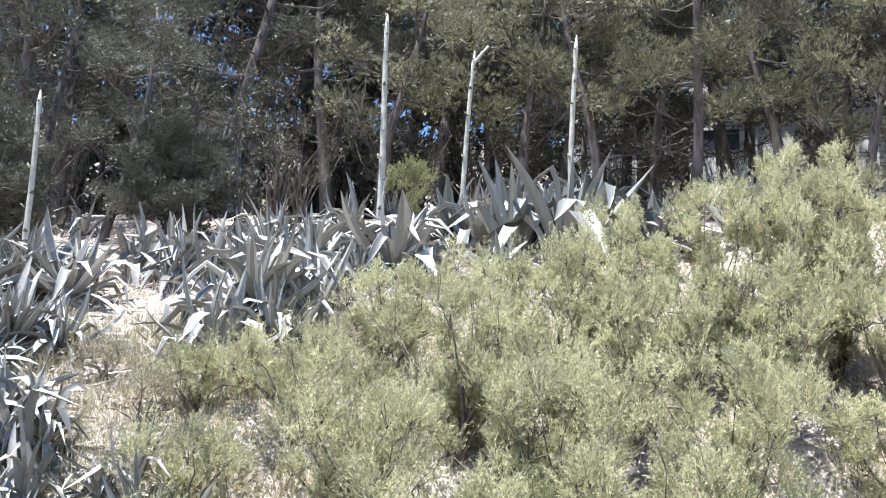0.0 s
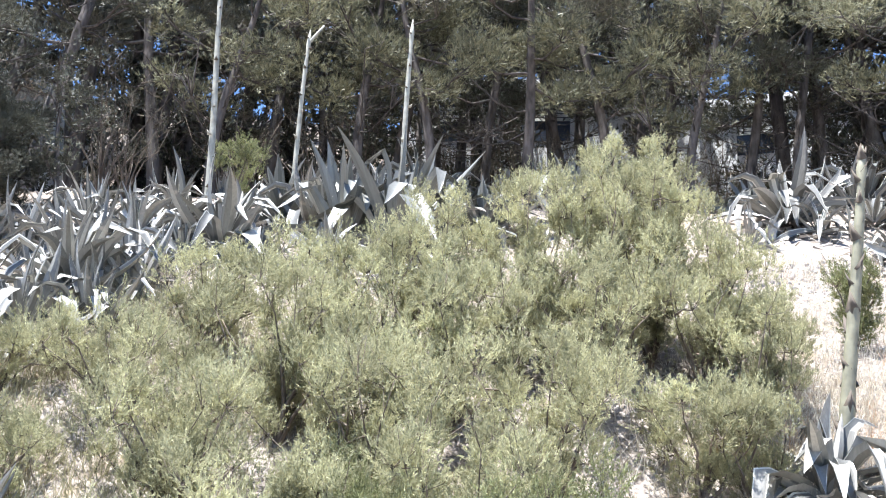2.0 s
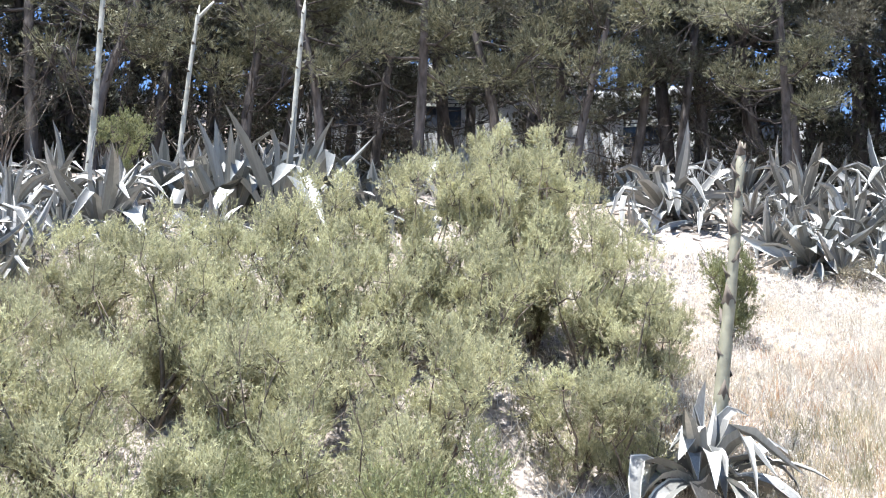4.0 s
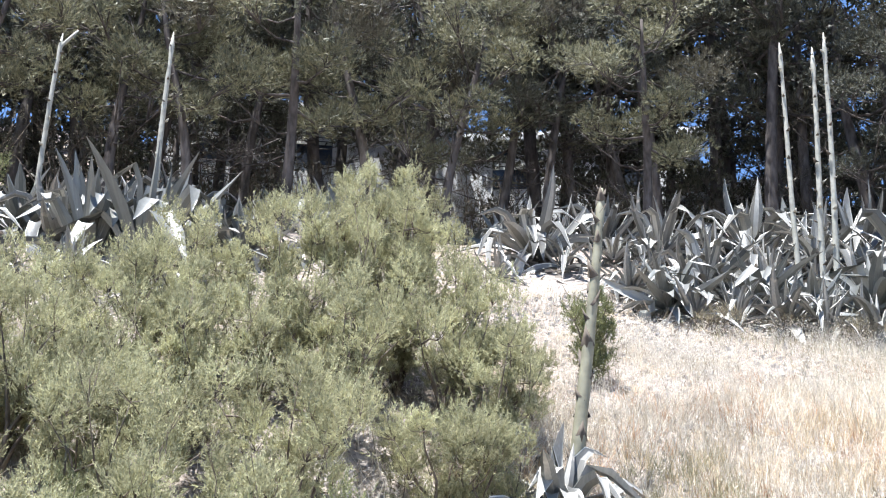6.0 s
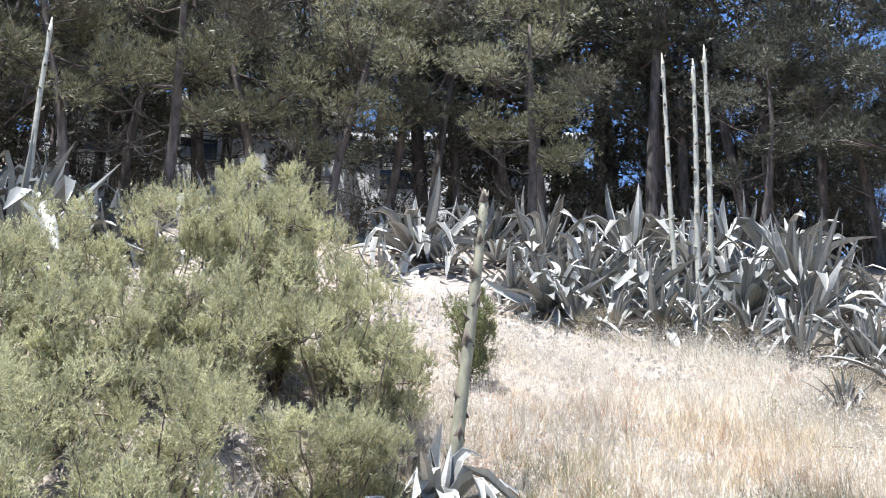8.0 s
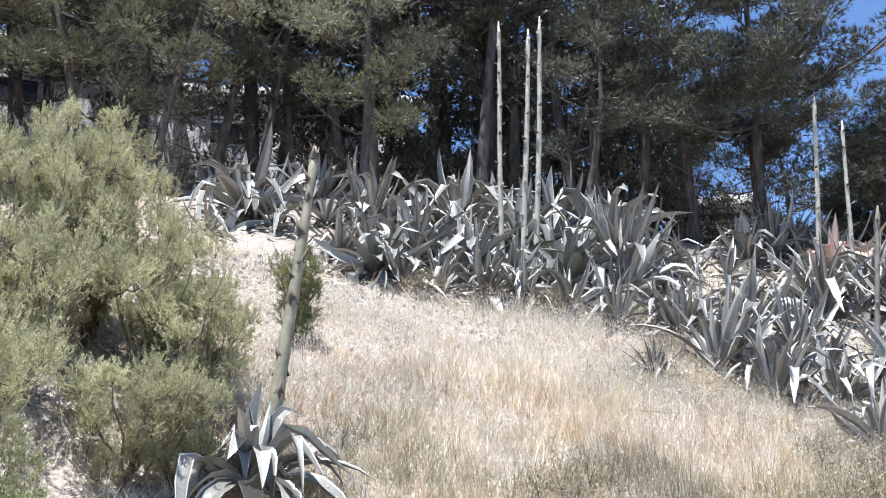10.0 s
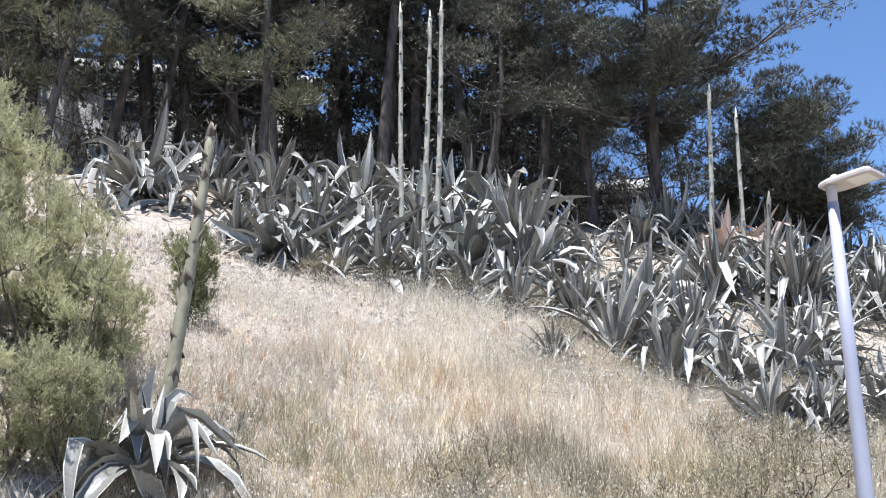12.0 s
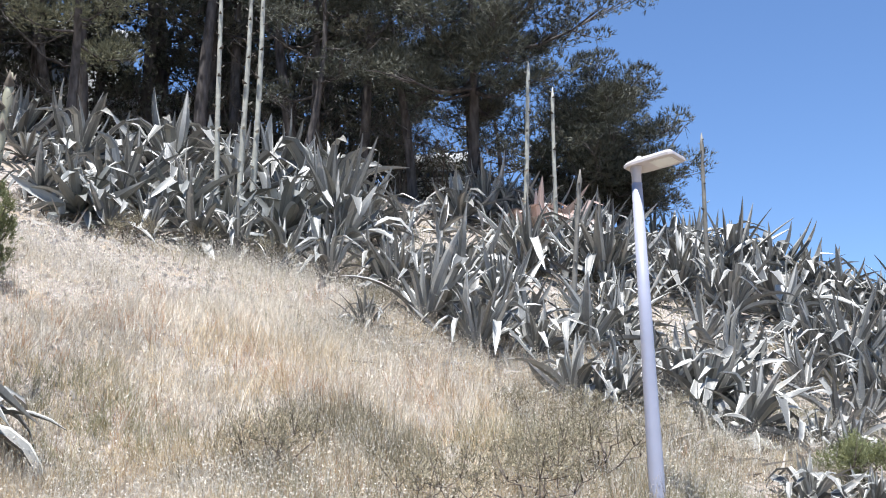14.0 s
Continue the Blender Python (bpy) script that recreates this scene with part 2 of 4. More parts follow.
def leaf_mesh(name, mats, width, bend, fold_at, fold, twist=0.0, thick=0.016, gutter=0.24, rings=7, edge=None, crease=70):
    """An agave leaf of length 1 along +y, upper face up. bend: radians of steady bending, up if positive;
    fold: radians of a sharp bend at fold_at of its length."""
    if edge:
        def profile(g, t):
            return ((-1.0, g), (-0.86, g * 0.7), (0.0, 0.0), (0.86, g * 0.7), (1.0, g), (0.42, -t), (-0.42, -t))
    else:
        def profile(g, t):
            return ((-1.0, g), (-0.45, g * 0.2), (0.45, g * 0.2), (1.0, g), (0.4, -t), (-0.4, -t))
    verts, faces = [], []
    y = z = 0.0
    ang = 0.0
    step = 1.0 / rings
    for i in range(rings + 1):
        s = i * step
        if i:
            ang_s = bend * s + (fold / (1 + math.exp(-(s - fold_at) * crease)) if fold else 0.0)
            ang = ang_s
            y += math.cos(ang) * step
            z += math.sin(ang) * step
        w = width * (0.62 + 0.38 * math.sin(min(1.0, s / 0.45) * math.pi / 2)) * (1 - max(0.0, (s - 0.38) / 0.62) ** 1.9) * (1 + 0.06 * math.sin(s * 19 + bend * 7))
        w = max(w, 0.004)
        t = thick * (1 - s) ** 1.2 + 0.004
        g = gutter * w * (1 - 0.4 * s)
        tw = twist * s
        nrm = (-math.sin(ang), math.cos(ang))
        for u, h in profile(g, t):
            x = u * w / 2
            hh = h
            xr = x * math.cos(tw) - hh * math.sin(tw)
            hr = x * math.sin(tw) + hh * math.cos(tw)
            verts.append((xr, y + nrm[0] * hr, z + nrm[1] * hr))
    k = len(profile(1, 1))
    index = []
    for i in range(rings):
        for j in range(k):
            j2 = (j + 1) % k
            faces.append((i * k + j, i * k + j2, (i + 1) * k + j2, (i + 1) * k + j))
            index.append(1 if edge and j in (0, 3) else 0)
    faces.append(tuple(range(k - 1, -1, -1)))
    faces.append(tuple(range(rings * k, rings * k + k)))
    me = mesh_from(name, verts, faces, mats + ([edge] if edge else []), True, index + [0, 0])
    me.set_sharp_from_angle(angle=0.55)
    return me


def leaf_set(name, mat, wide, edge=None, arch=False, curvy=False):
    def leaf(w, bend, at=0.5, fold=0.0, twist=0.2):
        return leaf_mesh(name, [mat], wide * w, bend, at, fold, twist, edge=edge)
    sets = {
        "inner": [leaf(0.8, 0.05, twist=0.1), leaf(0.9, -0.2, twist=-0.25), leaf(0.95, 0.12, 0.66, -2.0, 0.4), leaf(1.0, 0.1, 0.74, -2.3, -0.3), leaf(1.05, 0.0, 0.6, -1.7, 0.15)],
        "mid": [leaf(1.0, -0.4), leaf(1.05, 0.1, 0.5, -1.7, -0.4), leaf(1.0, -0.2, 0.6, -1.5, 0.3), leaf(1.15, 0.1, twist=0.7), leaf(1.0, 0.15, 0.68, -1.9, -0.3), leaf(0.95, -1.2, twist=-0.6),
                leaf(1.05, 0.3, 0.55, -2.1, 0.4), leaf(0.9, 0.1, 0.75, -1.4, -0.9), leaf(1.1, 0.2, 0.45, -1.6, 0.1)],
        "outer": [leaf(1.1, -0.7, twist=0.4), leaf(1.0, 0.35, 0.5, -1.6, 0.3), leaf(1.1, 0.6, twist=-0.5), leaf(0.95, 0.1, 0.45, -1.8, -0.5),
                  leaf(0.9, 0.2, 0.66, -1.5, 0.9), leaf(1.0, 0.7, 0.6, -2.1, 0.2), leaf(1.05, -1.2, twist=0.6), leaf(0.95, 0.3, twist=1.2)],
        "dead": [leaf_mesh(name, [AGAVE_DEAD], wide * 0.75, -0.9, 0.4, -0.6, 1.3, 0.012, 0.7), leaf_mesh(name, [AGAVE_DEAD], wide * 0.6, 0.6, 0.5, -1.2, -1.6, 0.012, 0.8),
                 leaf_mesh(name, [AGAVE_DEAD], wide * 0.8, -1.5, 0.4, 0.0, 0.6, 0.012, 0.5)],
    }
    if curvy:
        def soft(w, bend, at=0.5, fold=0.0, twist=0.2):
            return leaf_mesh(name, [mat], wide * w, bend, at, fold, twist, edge=edge, crease=18)
        sets["inner"] = [soft(0.85, 0.35, twist=0.2), leaf(0.9, -0.3, twist=-0.3), soft(0.95, 0.3, 0.68, -2.0, 0.4), leaf(0.95, 0.1, 0.7, -2.0, -0.3), soft(0.9, -0.55, twist=0.4)]
        sets["mid"] = [soft(1.0, -0.8, twist=0.3), soft(1.05, 0.5, 0.55, -2.3, -0.4), leaf(1.0, -0.1, 0.6, -1.6, 0.3), soft(1.0, 0.6, twist=0.6), soft(0.95, 0.35, 0.68, -2.1, -0.5), soft(0.95, -1.4, twist=-0.6),
                       leaf(1.05, 0.3, 0.55, -2.0, 0.4), soft(0.9, 0.2, 0.72, -1.6, -0.9)]
        sets["outer"] = [soft(1.05, -1.1, twist=0.4), soft(1.0, 0.6, 0.5, -2.0, 0.3), soft(1.05, 0.85, twist=-0.5), leaf(0.95, 0.1, 0.45, -1.7, -0.5), soft(0.95, 0.8, 0.62, -2.4, 0.5), soft(1.0, -1.5, twist=0.7)]
    if arch:
        sets["outer"] = [leaf(1.0, -2.0, twist=0.3), leaf(1.1, -1.6, twist=-0.6), leaf(0.95, 0.1, 0.32, -2.4, 0.2), leaf(1.0, -2.5, twist=-0.3), leaf(0.9, -1.2, 0.6, -1.0, 0.8)]
    return sets


LEAVES = {"near": leaf_set("agave_leaf", AGAVE, 0.15, AGAVE_EDGE, True, True), "grey": leaf_set("agave_leaf", AGAVE, 0.14, AGAVE_EDGE, curvy=True), "broad": leaf_set("agave_leaf", AGAVE_TEAL, 0.17),
          "thin": leaf_set("agave_leaf", AGAVE, 0.105, AGAVE_EDGE, curvy=True), "rust": leaf_set("agave_leaf", AGAVE_RED, 0.17), "tall": leaf_set("agave_leaf", AGAVE_TEAL, 0.175)}
AGAVE_LABELS = {"near": "large agave with drooping pale-edged leaves and a thick green flower stalk",
                "grey": "grey-green agave rosette with pale arching leaves on the dry bank",
                "broad": "broad blue-green agave rosette with folded leaf tips",
                "thin": "narrow-leaved upright grey agave clump on the bank",
                "tall": "tall upright blue-green agave with broad folded leaves",
                "rust": "withered rusty brown agave among living ones"}


def agave(x, y, size, kind="grey", seed=0, tilt=(0.0, 0.0), count=34, dead=7, skirt=False):
    """A rosette whose longest leaves are size metres long."""
    rng = random.Random(seed)
    root = thing("agave", AGAVE_LABELS[kind], "agave", (x, y, ground_z(x, y) - 0.03), "agaves on the bank")
    root.rotation_euler = (Euler((tilt[0] + rng.uniform(0.0, 0.35), tilt[1] + rng.uniform(-0.3, 0.3), 0)).to_matrix() @ Euler((0, 0, rng.uniform(0, 6.28))).to_matrix()).to_euler()
    root.scale = (size,) * 3
    variants = LEAVES[kind]
    golden = 2.39996
    for i in range(count):
        f = i / (count - 1)
        az = i * golden + rng.uniform(-0.25, 0.25)
        el = radians(84 - 98 * f ** 1.25 + rng.uniform(-11, 11))
        pool = variants["inner"] if f < 0.16 else variants["mid"] if f < 0.55 else variants["outer"]
        if kind == "near":
            el = radians(82 - 66 * f + rng.uniform(-12, 12))
            pool = variants["outer"] if i % 2 else variants["mid"]
        if kind == "tall":
            el = radians(88 - 38 * f + rng.uniform(-8, 8))
            pool = variants["inner"] if f < 0.8 else variants["mid"]
        if kind == "thin":
            el = radians(88 - 52 * f + rng.uniform(-9, 9))
            pool = variants["inner"] if f < 0.75 else variants["outer"]
        ob = part("leaf", rng.choice(pool), root)
        ln = (0.66 + 0.34 * min(1.0, f * 2.2)) * rng.uniform(0.75, 1.08)
        r = 0.03 + 0.07 * f
        rot = Euler((0, 0, az - math.pi / 2)).to_matrix() @ Euler((el, 0, 0)).to_matrix() @ Euler((0, rng.uniform(-0.5, 0.5), rng.uniform(-0.18, 0.18))).to_matrix()
        ob.matrix_basis = Matrix.LocRotScale((r * math.cos(az), r * math.sin(az), 0.1 + 0.1 * (1 - f)), rot.to_quaternion(), (ln * rng.uniform(0.85, 1.15), ln, ln))
    for i in range(dead):
        az = rng.uniform(0, 6.28)
        ob = part("dead_leaf", rng.choice(variants["dead"]), root, "dry tan leaf")
        ln = rng.uniform(0.45, 0.8) * (1.25 if skirt else 1.0)
        rot = Euler((0, 0, az - math.pi / 2)).to_matrix() @ Euler((radians(rng.uniform(-80, -20) if skirt else rng.uniform(-62, 8)), rng.uniform(-0.9, 0.9), 0)).to_matrix()
        ob.matrix_basis = Matrix.LocRotScale((0.1 * math.cos(az), 0.1 * math.sin(az), 0.1), rot.to_quaternion(), (ln, ln, ln))
    return root


LEFT = [(-4.83, 12.61, 0.77), (-4.24, 12.34, 0.71), (-4.06, 10.38, 0.55), (-3.55, 10.36, 0.45), (-2.81, 7.70, 0.48), (-2.13, 7.09, 0.49), (-2.56, 6.94, 0.36), (-2.38, 8.26, 0.31), (-5.25, 12.06, 0.75), (-4.07, 9.46, 0.58), (-3.21, 7.82, 0.47), (-3.03, 8.69, 0.38), (-1.96, 11.48, 1.12), (-2.07, 10.14, 0.80), (-2.30, 14.42, 0.84), (-1.67, 14.25, 0.91), (-1.48, 10.35, 0.59)]
MIDDLE = [(-0.59, 13.64, 1.15), (0.13, 16.35, 0.91), (0.65, 15.34, 1.06), (1.38, 14.89, 1.03), (1.68, 21.43, 1.10), (2.87, 21.31, 1.49), (1.45, 12.62, 0.53), (3.07, 15.24, 0.99), (4.41, 21.04, 0.81), (5.89, 20.68, 1.27), (3.65, 21.19, 0.92), (-1.29, 15.80, 0.92), (-0.15, 13.30, 0.56), (2.63, 15.28, 0.74), (-0.99, 13.31, 0.63), (0.68, 13.28, 0.56)]
BANK = [(7.97, 15.73, 1.21), (9.23, 19.55, 1.03), (10.92, 18.68, 1.20), (10.51, 15.94, 1.25), (8.24, 12.29, 0.81), (9.40, 13.13, 1.09), (12.42, 15.87, 1.48), (9.82, 12.39, 0.94), (12.33, 14.21, 1.28), (13.83, 14.88, 1.33), (11.35, 11.93, 1.11), (14.00, 13.75, 1.53), (11.95, 11.33, 1.10), (10.12, 11.69, 0.76), (10.31, 19.02, 0.92), (8.17, 13.16, 0.65), (13.90, 16.61, 1.03)]
RIGHT = [(12.46, 11.95, 1.32), (13.83, 12.54, 0.96), (11.14, 9.54, 0.81), (10.29, 8.30, 0.99), (12.44, 9.44, 1.03), (10.30, 7.56, 0.83), (17.70, 12.85, 1.07), (16.81, 12.79, 0.98), (17.99, 12.45, 1.01), (15.06, 10.08, 1.11), (11.08, 7.31, 0.73), (12.23, 8.56, 0.86), (16.33, 10.14, 1.08), (12.20, 7.33, 0.82), (16.05, 9.26, 1.22), (18.93, 10.97, 1.01), (10.20, 6.28, 0.74), (10.56, 5.96, 0.60), (14.09, 7.95, 0.81), (18.32, 11.96, 1.01), (9.26, 8.34, 0.44)]
FAR = [(19.71, 9.58, 0.95), (20.06, 8.82, 1.17), (20.31, 8.24, 1.12), (20.56, 7.60, 1.06), (16.84, 7.47, 0.97), (17.88, 7.05, 1.02), (20.73, 7.12, 0.89), (17.32, 8.56, 0.88), (11.88, 5.67, 0.88), (11.67, 5.06, 0.75), (16.03, 5.41, 0.93), (16.78, 6.13, 0.76), (16.49, 5.13, 0.78), (20.96, 6.40, 0.77), (10.39, 3.96, 0.46), (11.08, 3.64, 0.43), (12.37, 4.52, 0.36), (16.57, 9.32, 0.92), (13.20, 7.37, 0.68), (21.12, 5.84, 0.99), (15.92, 4.37, 0.82), (10.45, 6.12, 0.54)]
for g, (patch_list, kinds) in enumerate(((LEFT, ("grey", "grey", "thin")), (MIDDLE, ("grey", "broad", "grey")), (BANK, ("grey", "broad", "grey")),
                                         (RIGHT, ("thin", "grey", "thin")), (FAR, ("grey", "thin", "grey")))):
    for i, (x, y, size) in enumerate(patch_list):
        kind = kinds[i % 3]
        agave(x, y, size * (1.2 if g < 2 else 1.3 if g == 4 else 1.16) * (1.2 if g == 0 and size < 0.8 else 1.0), kind, 100 * g + i, count=40, dead=11 if g < 3 else 6, skirt=g < 3)
        if g and i % 3 != 1:
            # a pup beside the old plant
            rnd = random.Random(900 + 50 * g + i)
            w = rnd.uniform(0, 6.28)
            agave(x + 0.75 * size * math.cos(w), y + 0.5 * size * math.sin(w), size * rnd.uniform(0.6, 0.85), rnd.choice(("grey", "thin", "grey")), 700 + 50 * g + i, count=18, dead=2)


LOWER = [(8.4, 11.9, 0.85), (8.9, 11.8, 0.75), (9.4, 11.4, 0.9), (9.8, 11.1, 0.85), (10.2, 10.7, 0.95), (10.6, 10.2, 0.9), (11.1, 9.7, 0.9)]
for i, (x, y, size) in enumerate(LOWER):
    agave(x, y, size, ("grey", "thin")[i % 2], 1600 + i, count=30, dead=18, skirt=True)
TALL = [(1.6, 14.0, 1.75, 26), (1.0, 14.5, 1.4, 22), (4.4, 16.0, 1.35, 9)]
for i, (x, y, size, n) in enumerate(TALL):
    agave(x, y, size, "tall", 1500 + i, count=n, dead=6)


def rosette_mesh(kind, seed):
    """A whole small rosette joined, for the thicket between the large plants."""
    rng = random.Random(seed)
    verts, faces = [], []
    for i in range(15):
        f = i / 14
        az = i * 2.39996 + rng.uniform(-0.3, 0.3)
        el = radians(84 - 78 * f ** 1.2 + rng.uniform(-10, 10))
        src = rng.choice(LEAVES[kind]["inner"] if f < 0.25 else LEAVES[kind]["mid"] if f < 0.65 else LEAVES[kind]["outer"])
        ln = rng.uniform(0.7, 1.05)
        m = Matrix.Translation((0.05 * math.cos(az), 0.05 * math.sin(az), 0.08)) @ Euler((0, 0, az - math.pi / 2)).to_matrix().to_4x4() @ Euler((el, rng.uniform(-0.4, 0.4), 0)).to_matrix().to_4x4() @ Matrix.Scale(ln, 4)
        o = len(verts)
        verts += [m @ v.co for v in src.vertices]
        faces += [tuple(k + o for k in p.vertices) for p in src.polygons]
    return mesh_from("rosette", verts, faces, [LEAVES[kind]["mid"][0].materials[0]])


ROSETTES = [rosette_mesh(k, 60 + i) for i, k in enumerate(("grey", "thin", "grey", "grey", "thin"))]
rnd = random.Random(12)


def thicket(n, x0, x1, y0, y1, inside):
    """The crowd of small rosettes between the large plants, too tangled to tell one from another."""
    made, verts, faces = 0, [], []
    while made < n:
        x, y = rnd.uniform(x0, x1), rnd.uniform(y0, y1)
        if inside(x, y):
            made += 1
            src = ROSETTES[rnd.randrange(5)]
            m = Matrix.LocRotScale((x, y, ground_z(x, y) - 0.02), Euler((rnd.uniform(-0.1, 0.35), rnd.uniform(-0.3, 0.3), rnd.uniform(0, 6.28))), (rnd.uniform(0.6, 1.0),) * 3)
            o = len(verts)
            verts += [m @ v.co for v in src.vertices]
            faces += [tuple(k + o for k in p.vertices) for p in src.polygons]
    me = mesh_from("agave_thicket", verts, faces, [AGAVE])
    me.set_sharp_from_angle(angle=0.55)
    tagged(new("agave_thicket", me), "small grey agaves crowded among larger ones", "agave", kind="stuff")


thicket(96, 11.0, 22.5, 3.5, 13.0, lambda x, y: y > 16.6 - 1.0 * x and y < 24.5 - 0.78 * x and y > 0.19 * x + 1.6)
thicket(30, 12.0, 20.0, 3.0, 7.0, lambda x, y: 0.3 * x - 1.2 < y < 0.3 * x + 2.2)
thicket(16, 8.5, 15.0, 12.0, 18.5, lambda x, y: abs(y - (26.0 - 0.95 * x)) < 1.2)
thicket(14, -2.5, 7.0, 13.5, 20.5, lambda x, y: y > 14.3)
thicket(36, -4.6, -1.6, 6.9, 10.6, lambda x, y: y < 6.0 - 1.1 * x)
thicket(24, -9.5, -3.0, 13.4, 17.2, lambda x, y: True)
thicket(16, -4.2, -1.2, 10.6, 13.6, lambda x, y: y > 9.2 - 1.1 * x)
thicket(26, -7.5, -2.2, 7.2, 13.5, lambda x, y: y < 2.4 - 2.2 * x and y > 6.2 - 0.4 * x)
thicket(30, 19.8, 24.0, 5.5, 11.2, lambda x, y: y > 30.0 - 1.05 * x)
for i, (x, y, size) in enumerate(((17.2, 11.3, 1.45), (17.6, 10.9, 1.3))):
    agave(x, y, size, "rust", 1400 + i, count=24, dead=6)


# ---------------------------------------------------------------- agave flower stalks


def bract_mesh(size, mat):
    v = [(-0.5, 0, 0), (0.5, 0, 0), (0.3, 0.35, 0.6), (0, 0.25, 1.3), (-0.3, 0.35, 0.6), (0, 0.3, 0.1)]
    v = [(a * size, b * size, c * size) for a, b, c in v]
    return mesh_from("bract", v, [(0, 1, 5), (1, 2, 5), (2, 3, 4), (2, 4, 5), (4, 0, 5), (0, 4, 3), (0, 3, 1), (1, 3, 2)], [mat])


def scale_leaf():
    """A thin dark scale that hugs the stalk and ends in a point."""
    v = [(-0.06, -0.035, 0), (0, 0.004, -0.02), (0.06, -0.035, 0), (-0.035, -0.004, 0.06), (0, 0.012, 0.055), (0.035, -0.004, 0.06), (0.0, 0.03, 0.16), (0, -0.01, 0.06)]
    return mesh_from("bract", v, [(0, 1, 4, 3), (1, 2, 5, 4), (3, 4, 6), (4, 5, 6), (0, 3, 7), (5, 2, 7), (3, 6, 7), (6, 5, 7)], [BRACT])


BRACTS = {0.055: (bract_mesh(0.07, BRACT), bract_mesh(0.065, BRACT_PALE), bract_mesh(0.06, BRACT)), 0.075: (scale_leaf(),)}


def stalk(x, y, z0, top, r0, r1, label, mat=STALK_PALE, seed=0, forked=False, root=None, bract=0.055, gap=0.19):
    """A bare flowering mast from (x, y, z0) to the point top, with bracts at its nodes."""
    rng = random.Random(seed)
    base = Vector((x, y, z0))
    if root is None:
        root = thing("agave_stalk", label, "agave stalk", base, "agave stalks")
    off = base - root.matrix_basis.translation
    end = Vector(top) - base
    n = 14
    pts, rad = [], []
    for i in range(n + 1):
        f = i / n
        wob = 0.012 * end.length * math.sin(f * 3.0 + seed) * f * (1 - f) * 2
        pts.append(off + end * f + Vector((wob, 0, 0)))
        rad.append(r0 + (r1 - r0) * f + (0.12 * r0 if i % 2 else 0.0) * (1 - f))
    rad[-3:] = [r1 * 0.9, r1 * 1.25, r1 * 0.25]
    chunks = [tube(pts, rad, 9)]
    if forked:
        chunks.append(tube([off + end * 0.93, off + end * 0.97 + Vector((0.1, 0, 0.02)), off + end * 1.0 + Vector((0.22, 0, 0.1))], [r1, r1, r1 * 0.6], 6))
    v, f = join(chunks)
    stem = part("stem", mesh_from("stem", v, f, [mat]), root)
    h, i = gap, 0
    while h < end.length * 0.995:
        f = h / end.length
        az = i * 2.4 + rng.uniform(-0.3, 0.3)
        r = (r0 + (r1 - r0) * f) * 0.96
        ob = part("bract", BRACTS[bract][i % len(BRACTS[bract])], stem)
        p = off + end * f + Vector((r * math.cos(az), r * math.sin(az), 0))
        ob.matrix_basis = Matrix.LocRotScale(p, Euler((-0.8 if bract < 0.06 else -0.1, 0, az - math.pi / 2)), (rng.uniform(0.7, 1.2) * (1.25 - 0.6 * f),) * 3)
        h += gap * rng.uniform(0.7, 1.2) * (1 - 0.75 * f ** 3)
        i += 1
    return root


MAST = "pale bare agave flower stalk with small brown bracts"
for i, (x, y, top, r) in enumerate((
        (-5.61, 14.45, (-5.71, 14.41, 7.57), 0.05), (-1.01, 16.47, (-1.09, 16.46, 10.05), 0.062), (0.23, 17.0, (0.37, 17.0, 9.73), 0.05),
        (1.93, 16.39, (1.99, 16.38, 9.8), 0.055), (11.12, 13.1, (11.09, 13.13, 9.95), 0.05), (11.37, 12.89, (11.46, 12.81, 9.8), 0.055),
        (11.51, 12.76, (11.6, 12.68, 10.02), 0.055), (16.9, 11.38, (17.0, 11.24, 9.5), 0.055), (15.53, 9.82, (15.55, 9.8, 8.23), 0.045),
        (16.68, 7.72, (16.7, 7.68, 7.25), 0.046), (13.1, 8.06, (13.2, 7.9, 5.9), 0.045))):
    stalk(x, y, ground_z(x, y) - 0.05, top, r * 0.88, r * 0.6, ("pale bare agave stalk, forked at its tip" if i == 2 else MAST), STALK_PALE if i < 9 else STALK_DRY, i, i == 2)

# the plant close to the road, with its own green stalk
near = agave(4.27, 7.92, 0.98, "near", 77, (0.0, 0.0), 50, 10)
near.location.z -= 0.12
near.rotation_euler = (0, 0, 0)
near.scale = (1, 1, 1)
for leaf in near.children:
    leaf.matrix_basis = Matrix.Scale(1.12, 4) @ leaf.matrix_basis
stalk(4.5, 8.1, ground_z(4.5, 8.1), (4.78, 8.0, 4.88), 0.062, 0.034, "", STALK, 5, False, near, 0.075, 0.17)

# ---------------------------------------------------------------- pines


